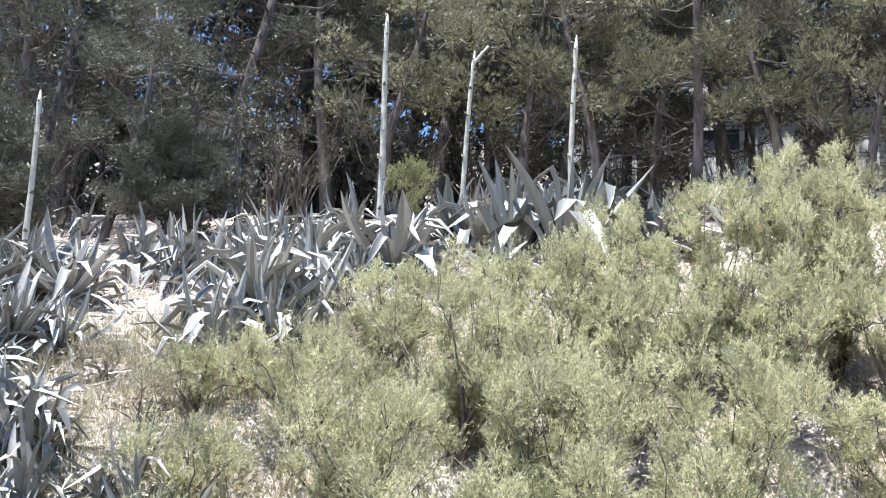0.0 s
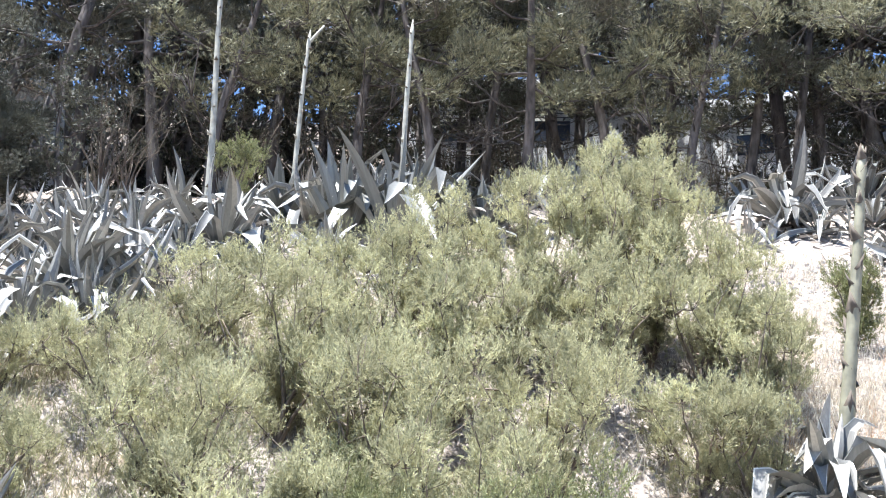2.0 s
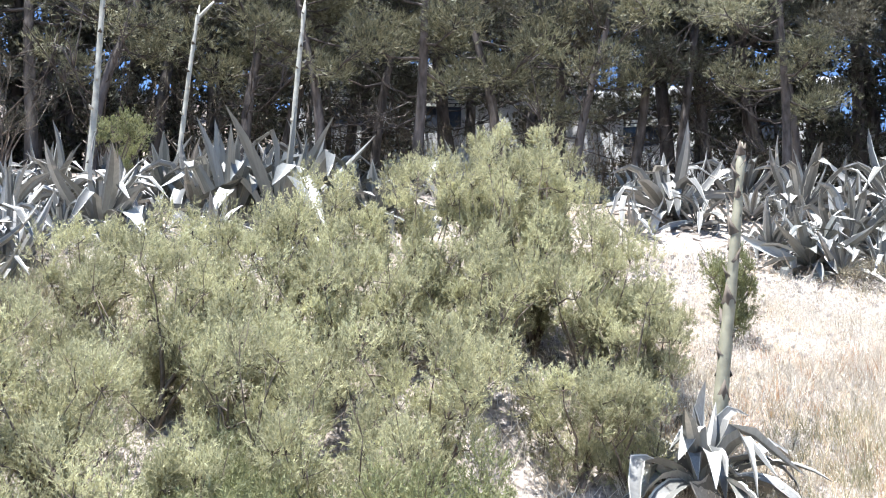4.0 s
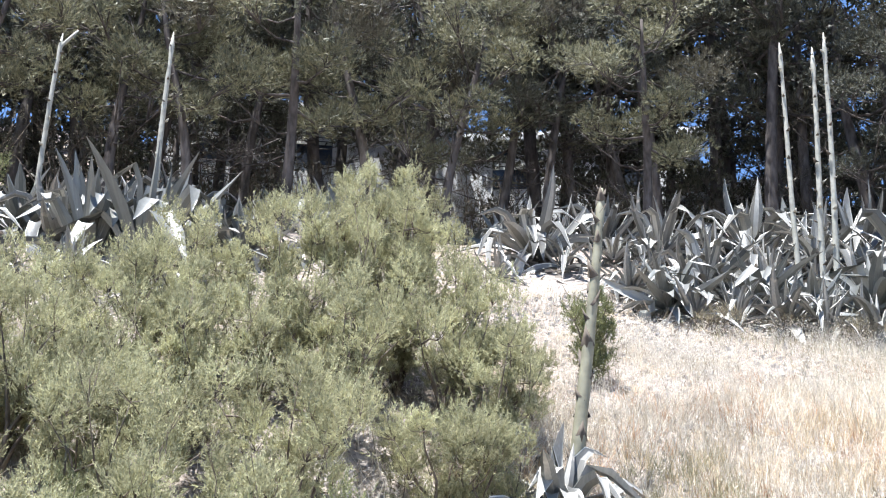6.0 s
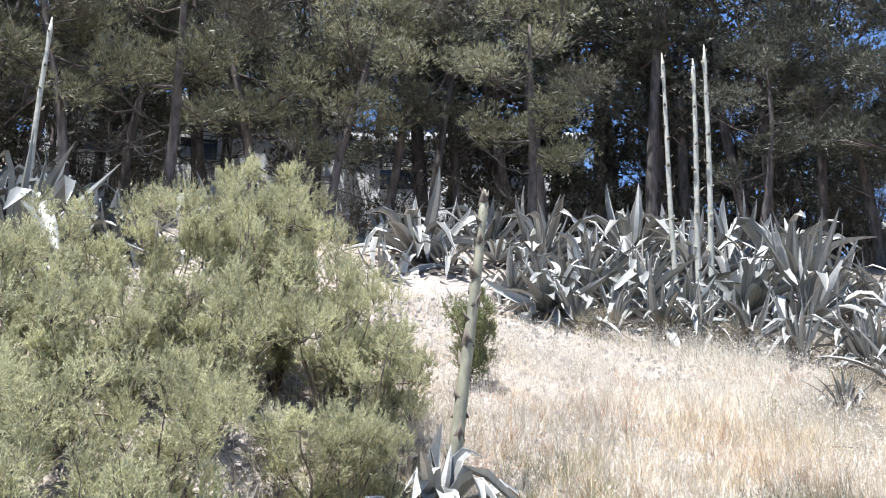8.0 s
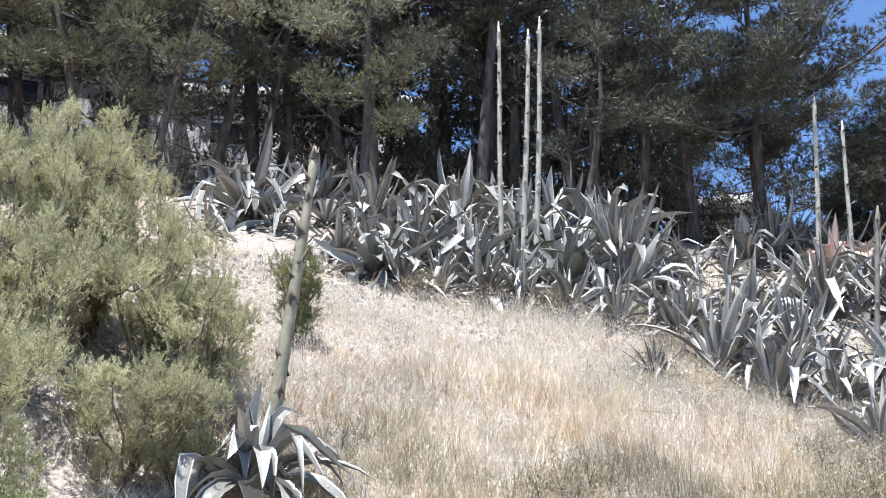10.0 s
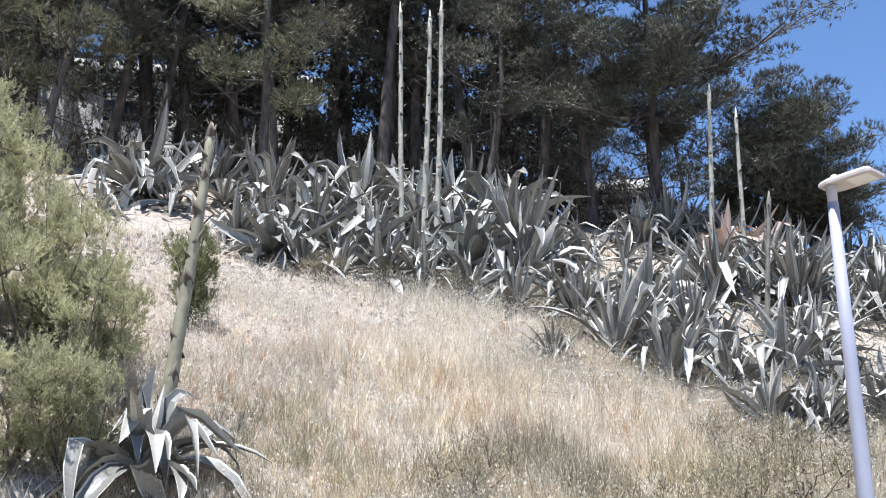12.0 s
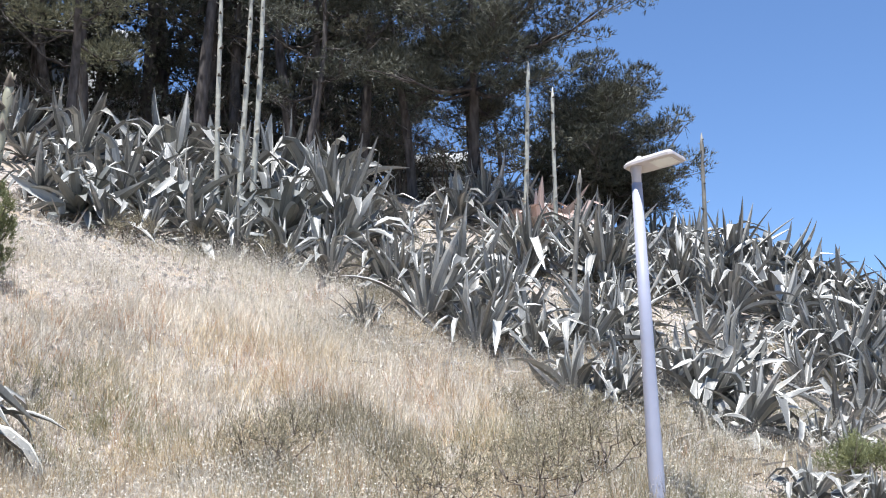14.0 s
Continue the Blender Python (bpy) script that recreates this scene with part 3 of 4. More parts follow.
def pine(name, seed, height, crown_from, radius, boughs=11, clumps=8, tufts=42, k=8, fat=0.85, dry=0.12, low=0.5, taper=0.62, dead=4, extra=(), needles=None, far=False):
    """An Aleppo pine: leaning trunk, upswept boughs that each carry one uneven mass of needle clumps, with gaps between."""
    rng = np.random.default_rng(seed)
    root = thing(name, "tall dark-green pine with a bare grey trunk on the crest", "pine tree", (0, 0, 0), "pines on the crest")
    lean = rng.normal(0, 0.05, 2) * height

    def trunk_at(f):
        return np.array([lean[0] * f + 0.25 * math.sin(f * 4 + seed), lean[1] * f + 0.2 * math.sin(f * 3.1 + 2 * seed), height * f])

    r0 = 0.012 * height + 0.05
    steps = np.linspace(0, 0.96, 14)
    base = trunk_at(0)
    tv = tube([Vector(trunk_at(f) - base) for f in steps], [r0 * (1 - taper * f - 0.25 * f ** 4) + (0.05 if f == 0 else 0) for f in steps], 9)
    part("trunk", mesh_from("trunk", *tv, [PINE_BARK]), root)
    centers, sizes, dry_at, far_limbs = [], [], [], []

    def grow(start, d, reach, rise, rl, n_clumps, s_from, bare=False):
        path = [start + d * reach * s + np.array([0, 0, rise * s ** 1.3 - 0.12 * reach * math.sin(s * math.pi)]) + rng.normal(0, 0.04, 3) * (s > 0) for s in (0, 0.25, 0.5, 0.75, 1.0)]
        chunks = [tube([Vector(p) for p in path], [rl, rl * 0.8, rl * 0.6, rl * 0.4, rl * 0.15], 4)]
        is_dry = rng.random() < dry
        pads = max(1, round(n_clumps / 4))
        for q in range(n_clumps):
            if q % 4 == 0:
                s = s_from + (1.0 - s_from) * (q // 4 + rng.uniform(0.35, 1.0)) / pads
                j = min(3, int(s * 4))
                on = path[j] + (path[j + 1] - path[j]) * (s * 4 - j)
                heart = on + np.array([-d[1], d[0], 0]) * rng.normal(0, 0.14) * reach + np.array([0, 0, rng.uniform(0.0, 0.2)])
            w = rng.uniform(0, 6.28)
            spread = (0.16 + 0.1 * reach) * rng.uniform(0.5, 1.3)
            c = heart + np.array([math.cos(w) * spread, math.sin(w) * spread, rng.uniform(-0.1, 0.16)])
            chunks.append(tube([Vector(path[j]), Vector((on + c) / 2 + np.array([0, 0, -0.04])), Vector(c)], [0.016, 0.011, 0.005], 3))
            if bare:
                for _ in range(3):
                    chunks.append(tube([Vector(c), Vector(c + rng.normal(0, 0.22, 3))], [0.006, 0.003], 3))
            else:
                centers.append(c)
                sizes.append(rng.uniform(0.26, 0.52))
                dry_at.append(is_dry)
        if far:
            far_limbs.extend(chunks)
        else:
            part("limb", mesh_from("limb", *join(chunks), [PINE_BARK]), root)

    for i in range(boughs):
        f = crown_from + (0.97 - crown_from) * ((i + rng.random() * 0.8) / boughs) ** 1.05
        az = i * 2.4 + rng.uniform(-0.5, 0.5)
        up = (f - crown_from) / (1 - crown_from)
        reach = radius * (0.62 + 0.38 * min(1.0, up * 4)) * (1.0 - 0.6 * up ** 1.6) * rng.uniform(0.6, 1.15)
        rise = reach * (0.12 + 0.5 * up + rng.uniform(-0.12, 0.2))
        grow(trunk_at(f) - base, np.array([math.cos(az), math.sin(az), 0]), reach, rise, max(0.018, r0 * 0.4 * (1 - 0.6 * f)), clumps, low)
    for h, turn, reach, rise, n in extra:
        grow(trunk_at(h / height) - base, np.array([math.cos(radians(turn)), math.sin(radians(turn)), 0]), reach, rise, 0.06, n, 0.3)
    # dead limbs under the crown
    for i in range(dead):
        az = rng.uniform(0, 6.28)
        grow(trunk_at(rng.uniform(0.08, crown_from + 0.1)) - base, np.array([math.cos(az), math.sin(az), 0]), rng.uniform(0.7, 1.7), rng.uniform(-0.2, 0.7), 0.022, 5, 0.3, True)
    if far:
        tagged(part("limb_tangle", mesh_from("limb_tangle", *join(far_limbs), [PINE_BARK]), root), kind="stuff")
    vs, idx = [], []
    for c, sz, is_dry in zip(centers, sizes, dry_at):
        n = int(0.8 * tufts * (sz / 0.4) ** 1.5) + 4
        u = rng.normal(size=(n, 3))
        u /= np.linalg.norm(u, axis=1, keepdims=True)
        u[:, 2] = np.where(rng.random(n) < 0.6, np.abs(u[:, 2]), u[:, 2])
        rr = sz * rng.uniform(0.55, 1.0, n) ** 0.6
        pos = c + u * rr[:, None] * np.array([1.1, 1.1, 0.62])
        out = u * 0.9 + np.array([0, 0, 0.7]) + rng.normal(0, 0.2, (n, 3))
        cc = np.repeat(pos, k, axis=0)
        dd = np.repeat(out / np.linalg.norm(out, axis=1, keepdims=True), k, axis=0) + rng.normal(0, 0.34, (n * k, 3))
        vs.append(blades(rng, cc, dd, rng.uniform(0.09, 0.18, n * k), fat * rng.uniform(0.012, 0.021, n * k)))
        # extra blades added inside the clump so that it shades itself
        q = 6 if far else 20
        core = rng.normal(0, 0.28, (q, 3)) * sz
        core[:, 2] *= 0.5
        vs.append(blades(rng, c + core, rng.normal(size=(q, 3)) * np.array([1, 1, 0.5]), np.full(q, sz * 0.55), np.full(q, sz * (0.13 if far else 0.055))))
        idx.append(np.full(n * k + q, 1 if is_dry else 0))
    part("crown", blade_mesh("crown", np.concatenate(vs), [needles or NEEDLES, NEEDLES_DRY], np.concatenate(idx)), root, "dark green needle clumps with sunlit tops")
    return root


# four forest pines, a low thicket pine, a low crest pine, a tall pine added to shade the wood, a spreading crest pine,
# a small pine with needles painted sunlit
PINES = [pine("pine_tree", 3, 7.6, 0.4, 2.7), pine("pine_tree", 8, 8.2, 0.38, 3.0), pine("pine_tree", 15, 7.0, 0.39, 2.5), pine("pine_tree", 21, 7.4, 0.42, 2.9),
         pine("pine_tree", 27, 6.0, 0.06, 2.7, 11, 12, 12, 4, 3.5, 0.1, 0.3, 0.62, 0, far=True),
         pine("pine_tree", 33, 3.7, 0.2, 2.2, 18, 16, 50, 8, 0.8, 0.08, 0.25, 0.62, 4, ((1.5, -56, 1.9, 0.1, 22),)),
         pine("pine_tree", 39, 11.0, 0.5, 4.0, 12, 12, 11, 4, 5.2, 0.05, 0.15, 0.75, 1, far=True),
         pine("pine_tree", 45, 6.4, 0.36, 2.8, 20, 16, 50, 8, 0.85, 0.1, 0.3, 0.62, 4, ((3.5, -56, 2.8, 0.75, 18), (3.2, -130, 2.2, 0.3, 14), (2.7, 172, 2.0, -0.25, 10), (2.6, -100, 1.7, -0.2, 10))),
         pine("pine_tree", 51, 5.4, 0.44, 2.1, 10, 8, 48, 8, 0.85, 0.1, 0.45, 0.55, 3, (), NEEDLES_LIT)]
used = [False] * len(PINES)


def plant_pine(x, y, kind, turn, scale=1.0):
    m = pose(x, y, ground_z(x, y) - 0.1, 0, 0, turn) @ Matrix.Scale(scale, 4)
    if used[kind]:
        ob = copy_thing(PINES[kind], m)
        ob.matrix_basis = m
    else:
        PINES[kind].matrix_basis = m
        used[kind] = True


FRONT = [(4.4, 22.6, 0, 40, 0.95), (-4.4, 19.8, 1, 200, 1.0), (6.4, 22.4, 2, 10, 1.1), (8.4, 21.9, 3, 120, 1.0), (11.8, 21.3, 0, 250, 1.05),
         (13.7, 21.4, 1, 300, 1.0), (16.0, 19.6, 2, 70, 1.15), (16.4, 16.9, 3, 330, 1.05), (17.6, 17.8, 1, 150, 1.0),
         (-2.4, 21.8, 3, 20, 1.05), (2.3, 22.8, 1, 95, 1.0), (9.5, 20.9, 2, 130, 0.95), (-7.6, 18.8, 0, 310, 1.0), (-10.0, 19.6, 3, 75, 1.0)]
# where the wood ends: a spreading pine, two low ones beside it
CREST = [(18.05, 13.5, 7, 0, 1.0), (20.0, 11.4, 5, 0, 0.85), (20.6, 12.6, 5, 130, 0.68), (20.6, 11.4, 5, 200, 0.55), (17.8, 14.8, 3, 40, 0.8), (21.0, 15.6, 2, 30, 0.68)]
# the kind 6 pines here are added for their high crowns' shade
BACK = [(-6.0, 23.0, 1, 220, 1.1), (-0.2, 23.4, 3, 300, 1.15), (15.2, 22.6, 6, 170, 0.9), (18.0, 21.0, 6, 280, 0.9), (20.3, 19.0, 3, 10, 1.0),
        (16.0, 18.4, 6, 200, 0.85), (16.9, 16.9, 6, 20, 0.72), (17.9, 18.4, 4, 40, 0.7), (16.9, 20.2, 4, 150, 0.75), (16.0, 21.2, 4, 250, 0.75), (14.2, 22.0, 4, 10, 0.75), (14.6, 18.0, 6, 100, 0.9), (13.0, 19.8, 6, 310, 0.95), (17.3, 15.8, 6, 60, 0.7),
        (26.0, 24.5, 4, 30, 1.3), (18.4, 16.6, 4, 0, 0.5), (21.3, 15.7, 4, 90, 0.45), (18.7, 20.6, 4, 200, 0.6), (17.6, 20.9, 4, 20, 0.6)]
THICKET = [(19.8, 17.8, 0, 0.8), (23.2, 16.4, 60, 0.7), (21.6, 18.6, 120, 0.85), (17.8, 25.2, 20, 1.0), (15.6, 24.8, 210, 0.95), (-6.5, 32.5, 100, 1.6), (-5.0, 36.0, 120, 2.1), (-9.0, 24.0, 30, 1.1), (2.0, 36.5, 220, 2.1), (5.5, 36.8, 100, 2.2), (9.0, 36.0, 160, 2.1), (12.8, 35.6, 20, 2.2), (-14.0, 30.0, 20, 1.7), (-10.0, 29.0, 80, 1.5), (-3.0, 29.0, 190, 1.4), (0.8, 29.5, 30, 1.5), (22.0, 24.0, 90, 1.4), (23.5, 22.5, 310, 1.3), (-12.0, 35.0, 0, 2.1), (15.5, 34.0, 260, 2.1),
           (16.0, 25.5, 10, 1.2), (20.3, 24.0, 130, 1.2), (21.5, 20.0, 40, 1.0), (14.2, 26.0, 300, 1.2), (-8.0, 26.0, 60, 1.2), (-2.0, 26.0, 15, 1.2), (1.0, 26.0, 100, 1.2)]
for x, y, turn, size in THICKET:
    plant_pine(x, y, 4, turn, size)
# front row; kind 8 brings the lightened, sunlit needle colour
for row in ((4.6, 19.6, 8, 40, 1.05), (-1.2, 19.8, 8, 160, 0.95), (7.9, 19.5, 8, 120, 0.95), (10.4, 20.2, 3, 250, 0.9), (11.4, 17.8, 8, 20, 0.92), (2.9, 20.2, 8, 310, 1.0), (6.6, 20.6, 8, 300, 1.15), (1.6, 21.0, 8, 200, 1.1), (-7.0, 18.2, 1, 250, 0.7), (15.4, 15.8, 2, 130, 0.72)):
    plant_pine(*row)
plant_pine(-5.3, 16.6, 2, 200, 0.62)
for row in ((-6.6, 15.6, 5, 20, 0.55), (-9.2, 15.4, 5, 140, 0.6), (-4.2, 16.4, 5, 260, 0.5)):
    plant_pine(*row)
plant_pine(-3.3, 17.0, 4, 20, 0.42)
plant_pine(-7.8, 16.4, 4, 90, 0.5)
for row in FRONT + CREST + BACK:
    plant_pine(*row)
# tall pines added so that their crowns, mostly above view, shade the wood, and the undergrowth that closes it
pick = random.Random(4)
for i in range(32):
    x = -13.0 + 1.03 * i + pick.uniform(-0.5, 0.5)
    front = 21.6 if x < 12 else 21.6 - 0.55 * (x - 12)
    plant_pine(x, front + ((1.5, 4.4, 3.0, 6.5) if x < -2 else (5.4, 7.0, 6.2, 8.0) if x < 10 else (1.0, 4.0, 2.4, 6.0))[i % 4] + pick.uniform(-0.7, 0.7), 6, pick.uniform(0, 360), pick.uniform(0.95, 1.25))
for i in range(17):
    x = -12.5 + 1.95 * i + pick.uniform(-0.4, 0.4)
    if not 7.0 < x < 18.0:
        front = 21.6 if x < 12 else 21.6 - 0.5 * (x - 12)
        plant_pine(x, front + 4.0 + pick.uniform(-0.8, 0.8), 4, pick.uniform(0, 360), pick.uniform(0.72, 0.95))

# ---------------------------------------------------------------- feathery shrubs


def shrub(x, y, height, radius, seed, mat, label, stems=12, puffs=60, sprays=14, fine=22, name="shrub", low=0.12):
    """A broom-like shrub: thin stems from one foot that carry soft puffs of very fine sprays."""
    rng = np.random.default_rng(seed)
    root = thing(name, label, "shrub", (x, y, ground_z(x, y) - 0.05), "shrubs on the bank")
    paths = []
    for i in range(stems):
        az = i * 2.4 + rng.uniform(-0.4, 0.4)
        out = radius * math.sqrt((i + 0.5) / stems) * rng.uniform(0.7, 1.0)
        h = height * (1.0 - 0.38 * (out / radius) ** 2) * rng.uniform(0.78, 1.0)
        d = np.array([math.cos(az), math.sin(az), 0])
        path = [d * out * s ** 1.2 + np.array([0, 0, h * s ** 0.85]) + rng.normal(0, 0.035, 3) * (s > 0) for s in (0, 0.25, 0.5, 0.75, 1.0)]
        chunks = [tube([Vector(p) for p in path], [0.02, 0.015, 0.01, 0.006, 0.003], 5)]
        paths.append((path, chunks))
    vs = []
    heads = max(stems, puffs // 3)
    for i in range(heads):
        path, chunks = paths[i % stems]
        s = 1.0 if i < stems else rng.uniform(low, 0.9)
        j = min(3, int(s * 4))
        a = path[j] + (path[j + 1] - path[j]) * (s * 4 - j)
        size = rng.uniform(0.14, 0.27) * (0.65 + 0.35 * min(1.0, radius)) * (1.0 if s > 0.9 else 0.85)
        side = rng.normal(size=3) * np.array([1, 1, 0.3])
        c = a + side / np.linalg.norm(side) * rng.uniform(0.0, 0.28) * radius * (s < 1.0)
        c[2] = max(c[2], 0.12)
        chunks.append(tube([Vector(a), Vector((a + c) / 2 + np.array([0, 0, 0.03])), Vector(c)], [0.009, 0.007, 0.004], 4))
        for k in range(sprays * 4):
            u = rng.normal(size=3)
            u /= np.linalg.norm(u)
            u[2] = abs(u[2]) * 1.25 if rng.random() < 0.72 else u[2]
            root_at = c + u * size * rng.uniform(0.3, 0.85) * np.array([0.85, 0.85, 1.35])
            d = u * 0.7 + np.array([0, 0, 0.75]) + rng.normal(0, 0.25, 3)
            d /= np.linalg.norm(d)
            ln = size * rng.uniform(0.35, 0.7)
            if k % 16 == 0:
                chunks.append(tube([Vector(c), Vector(root_at), Vector(root_at + d * ln)], [0.004, 0.003, 0.001], 3))
            t = rng.random(fine)
            base = root_at + d * (ln * t)[:, None] + rng.normal(0, 0.007, (fine, 3))
            dd = d * 0.9 + rng.normal(0, 0.45, (fine, 3))
            vs.append(blades(rng, base, dd, rng.uniform(0.018, 0.04, fine), rng.uniform(0.0055, 0.009, fine)))
    if fine < 15:
        tangle = part("twig_tangle", mesh_from("twig_tangle", *join([c for _, chunks in paths for c in chunks]), [TWIG]), root)
        tagged(tangle, kind="stuff")
    else:
        for path, chunks in paths:
            part("stem", mesh_from("stem", *join(chunks), [TWIG]), root)
    part("foliage", blade_mesh("foliage", np.concatenate(vs), [mat]), root)
    return root


bush = shrub(-4.6, 17.6, 1.9, 1.1, 300, NEEDLES_DRY, "tangle of bare grey twigs under the pines", 10, 80, 14, 3, "bare_bush")
for i, (x, y, size) in enumerate(((-8.5, 17.2, 1.0), (-6.4, 17.9, 1.2), (-2.6, 19.0, 1.0), (0.6, 21.5, 1.2), (3.4, 22.4, 1.2), (5.4, 21.4, 1.1), (7.4, 21.6, 1.2), (9.6, 21.8, 1.2), (11.2, 20.2, 1.1),
                                  (12.9, 20.2, 1.2), (14.6, 20.0, 1.1), (15.6, 17.9, 1.1), (17.2, 16.6, 1.0), (18.6, 16.2, 1.2), (20.2, 14.6, 1.0), (-10.5, 17.5, 1.2), (10.6, 22.0, 1.1), (11.7, 21.9, 1.2), (7.3, 23.4, 1.5), (8.0, 23.2, 1.7), (8.7, 23.6, 1.5), (10.6, 23.2, 1.4), (-8.0, 20.8, 1.6), (-5.6, 21.2, 1.5), (-3.4, 21.4, 1.7), (-1.0, 22.0, 1.6), (1.8, 23.4, 1.7), (4.0, 23.2, 1.6), (5.4, 23.4, 1.8), (6.6, 21.2, 1.3), (9.8, 23.0, 1.8), (12.4, 22.6, 1.6), (14.0, 21.0, 1.5), (15.6, 19.2, 1.4), (17.2, 18.0, 1.4), (19.1, 16.1, 1.3), (20.1, 15.9, 1.2), (18.3, 15.6, 1.0))):
    copy_thing(bush, pose(x, y, ground_z(x, y) - 0.05, 0, 0, 70 * i)).scale = (size, size, size)

SHRUB = "olive yellow-green feathery shrub on the bank"
for i, (x, y, h, r) in enumerate(((3.5, 9.6, 2.05, 0.8), (2.5, 9.6, 2.05, 0.65), (1.6, 9.7, 1.65, 0.6), (0.6, 9.6, 1.2, 0.85), (-0.45, 9.8, 0.95, 0.75),
                                  (0.2, 8.6, 1.4, 0.9), (1.5, 8.7, 1.4, 0.9), (2.7, 8.8, 1.45, 0.85), (3.7, 8.9, 1.5, 0.7), (-1.0, 8.8, 0.8, 0.85),
                                  (-0.5, 7.8, 1.2, 0.95), (0.8, 7.7, 1.35, 1.0), (2.1, 7.8, 1.35, 1.0), (3.3, 8.0, 0.95, 0.7), (4.0, 8.5, 1.15, 0.5), (3.7, 8.0, 0.8, 0.5), (4.3, 8.9, 0.95, 0.4), (-1.7, 8.1, 0.55, 0.6), (-1.9, 7.3, 0.5, 0.6), (-0.6, 6.2, 0.5, 0.6), (-2.0, 9.1, 0.5, 0.5), (1.1, 9.2, 1.4, 0.7), (3.0, 9.3, 1.95, 0.65),
                                  (0.1, 6.9, 1.0, 0.85), (1.3, 6.9, 1.15, 0.9), (-1.1, 6.9, 0.7, 0.75),
                                  (4.05, 9.3, 1.5, 0.6), (2.2, 9.4, 1.2, 0.75), (0.7, 8.2, 1.2, 0.75), (1.9, 6.2, 0.8, 0.7), (0.7, 6.3, 0.7, 0.7))):
    # lowest shrubs: green growth, its darker tone also standing in for a shaded hollow
    fresh = x > 0 and y < 6.35
    shrub(x, y, h, r, 40 + i, BROOM_GREEN if fresh else BROOM, "green feathery shrub at the foot of the bank, toned dark for shade" if fresh else SHRUB, 12 if r > 0.8 else 9, int(66 * h * r) + 26, low=0.14)
shrub(3.2, 9.9, 2.2, 0.45, 88, BROOM, SHRUB, 9, 60, low=0.3)
shrub(3.62, 9.8, 2.3, 0.45, 87, BROOM, SHRUB, 9, 60, low=0.3)
shrub(0.55, 6.9, 0.75, 0.5, 86, BROOM_GREEN, "fresh green shrub among olive ones", 8, 60)
shrub(-0.6, 17.4, 1.25, 0.6, 89, BROOM_GREEN, "dark green pine sapling behind the agaves", 7, 50)
brush = shrub(6.1, 6.3, 0.38, 0.42, 95, BRUSH, "low grey-brown twiggy brush at the foot of the bank", 10, 26, 9, 8, "brush")
for i, (x, y, size) in enumerate(((7.7, 5.0, 1.1), (8.5, 5.0, 1.2), (8.9, 6.1, 0.7), (9.3, 5.7, 0.9), (6.3, 4.9, 1.1), (7.1, 4.7, 1.2), (-0.9, 9.9, 0.9), (-2.3, 8.9, 1.0), (-1.6, 9.5, 0.9), (-2.9, 9.7, 0.9), (10.0, 8.9, 0.7), (8.3, 11.3, 0.8), (9.9, 10.6, 0.9), (10.9, 9.9, 0.8), (9.3, 11.2, 0.7))):
    copy_thing(brush, pose(x, y, ground_z(x, y) - 0.04, 0, 0, 95 * i)).scale = (size, size, size * 0.9)
shrub(11.6, 3.9, 0.5, 0.4, 90, BROOM_GREEN, "low yellow-green bush at the foot of the bank", 7, 30)
shrub(5.6, 9.7, 0.9, 0.28, 91, BROOM_GREEN, "small dark green upright bush on the bank", 6, 66, low=0.05)

# ---------------------------------------------------------------- dry grass
rng = np.random.default_rng(5)


def grass(name, label, mat, n, boxes, height, width, gate=-0.05, stray=0.5, salt=2.0, size=0.8):
    x0, x1, y0, y1 = boxes
    xs, ys = rng.uniform(x0, x1, n), rng.uniform(y0, y1, n)
    dens = np.array([noise.noise(Vector((x * size, y * size, salt))) for x, y in zip(xs, ys)])
    tuft = np.array([noise.noise(Vector((x * 4.5, y * 4.5, 7))) for x, y in zip(xs, ys)])
    keep = dens + 0.8 * tuft + rng.normal(0, 0.35, n) > gate
    xs, ys, dens = xs[keep], ys[keep], dens[keep]
    c = np.stack([xs, ys, np.array([ground_z(x, y) for x, y in zip(xs, ys)]) - 0.01], 1)
    d = rng.normal(0, stray, (len(c), 3)) + np.array([0, 0, 1.0])
    ln = height * rng.uniform(0.4, 1.1, len(c)) * (1 + 0.5 * dens)
    ob = new(name, blade_mesh(name, blades(rng, c, d, ln, width * rng.uniform(0.6, 1.3, len(c))), [mat]))
    return tagged(ob, label, "grass", kind="stuff")


grass("dry_grass", "sparse bleached straw-coloured dry grass over the bank", STRAW, 90000, (3.6, 12.0, 4.4, 9.2), 0.2, 0.006, -0.1)
grass("dry_grass", "short bleached stubble over the whole bank", STRAW, 70000, (3.6, 14.0, 4.4, 13.5), 0.09, 0.008, -0.2)
grass("dry_grass", "sparse straw-coloured dry grass high on the bank", STRAW, 26000, (6.0, 18.0, 8.0, 14.5), 0.12, 0.008)
grass("weeds", "short grey-green weeds at the foot of the bank", STRAW_GREEN, 26000, (4.2, 14.0, 3.2, 6.2), 0.28, 0.008)
grass("weeds", "grey-green weeds and dry stems among the agaves", STRAW_GREEN, 24000, (8.0, 20.0, 4.0, 12.5), 0.3, 0.008)
grass("weeds", "grey-green weeds between agaves and shrubs", STRAW_GREEN, 30000, (-5.0, 0.0, 6.5, 11.5), 0.28, 0.008)
grass("dry_grass", "bleached dry grass between agaves and shrubs", STRAW, 40000, (-7.0, 3.5, 6.0, 14.0), 0.24, 0.008)

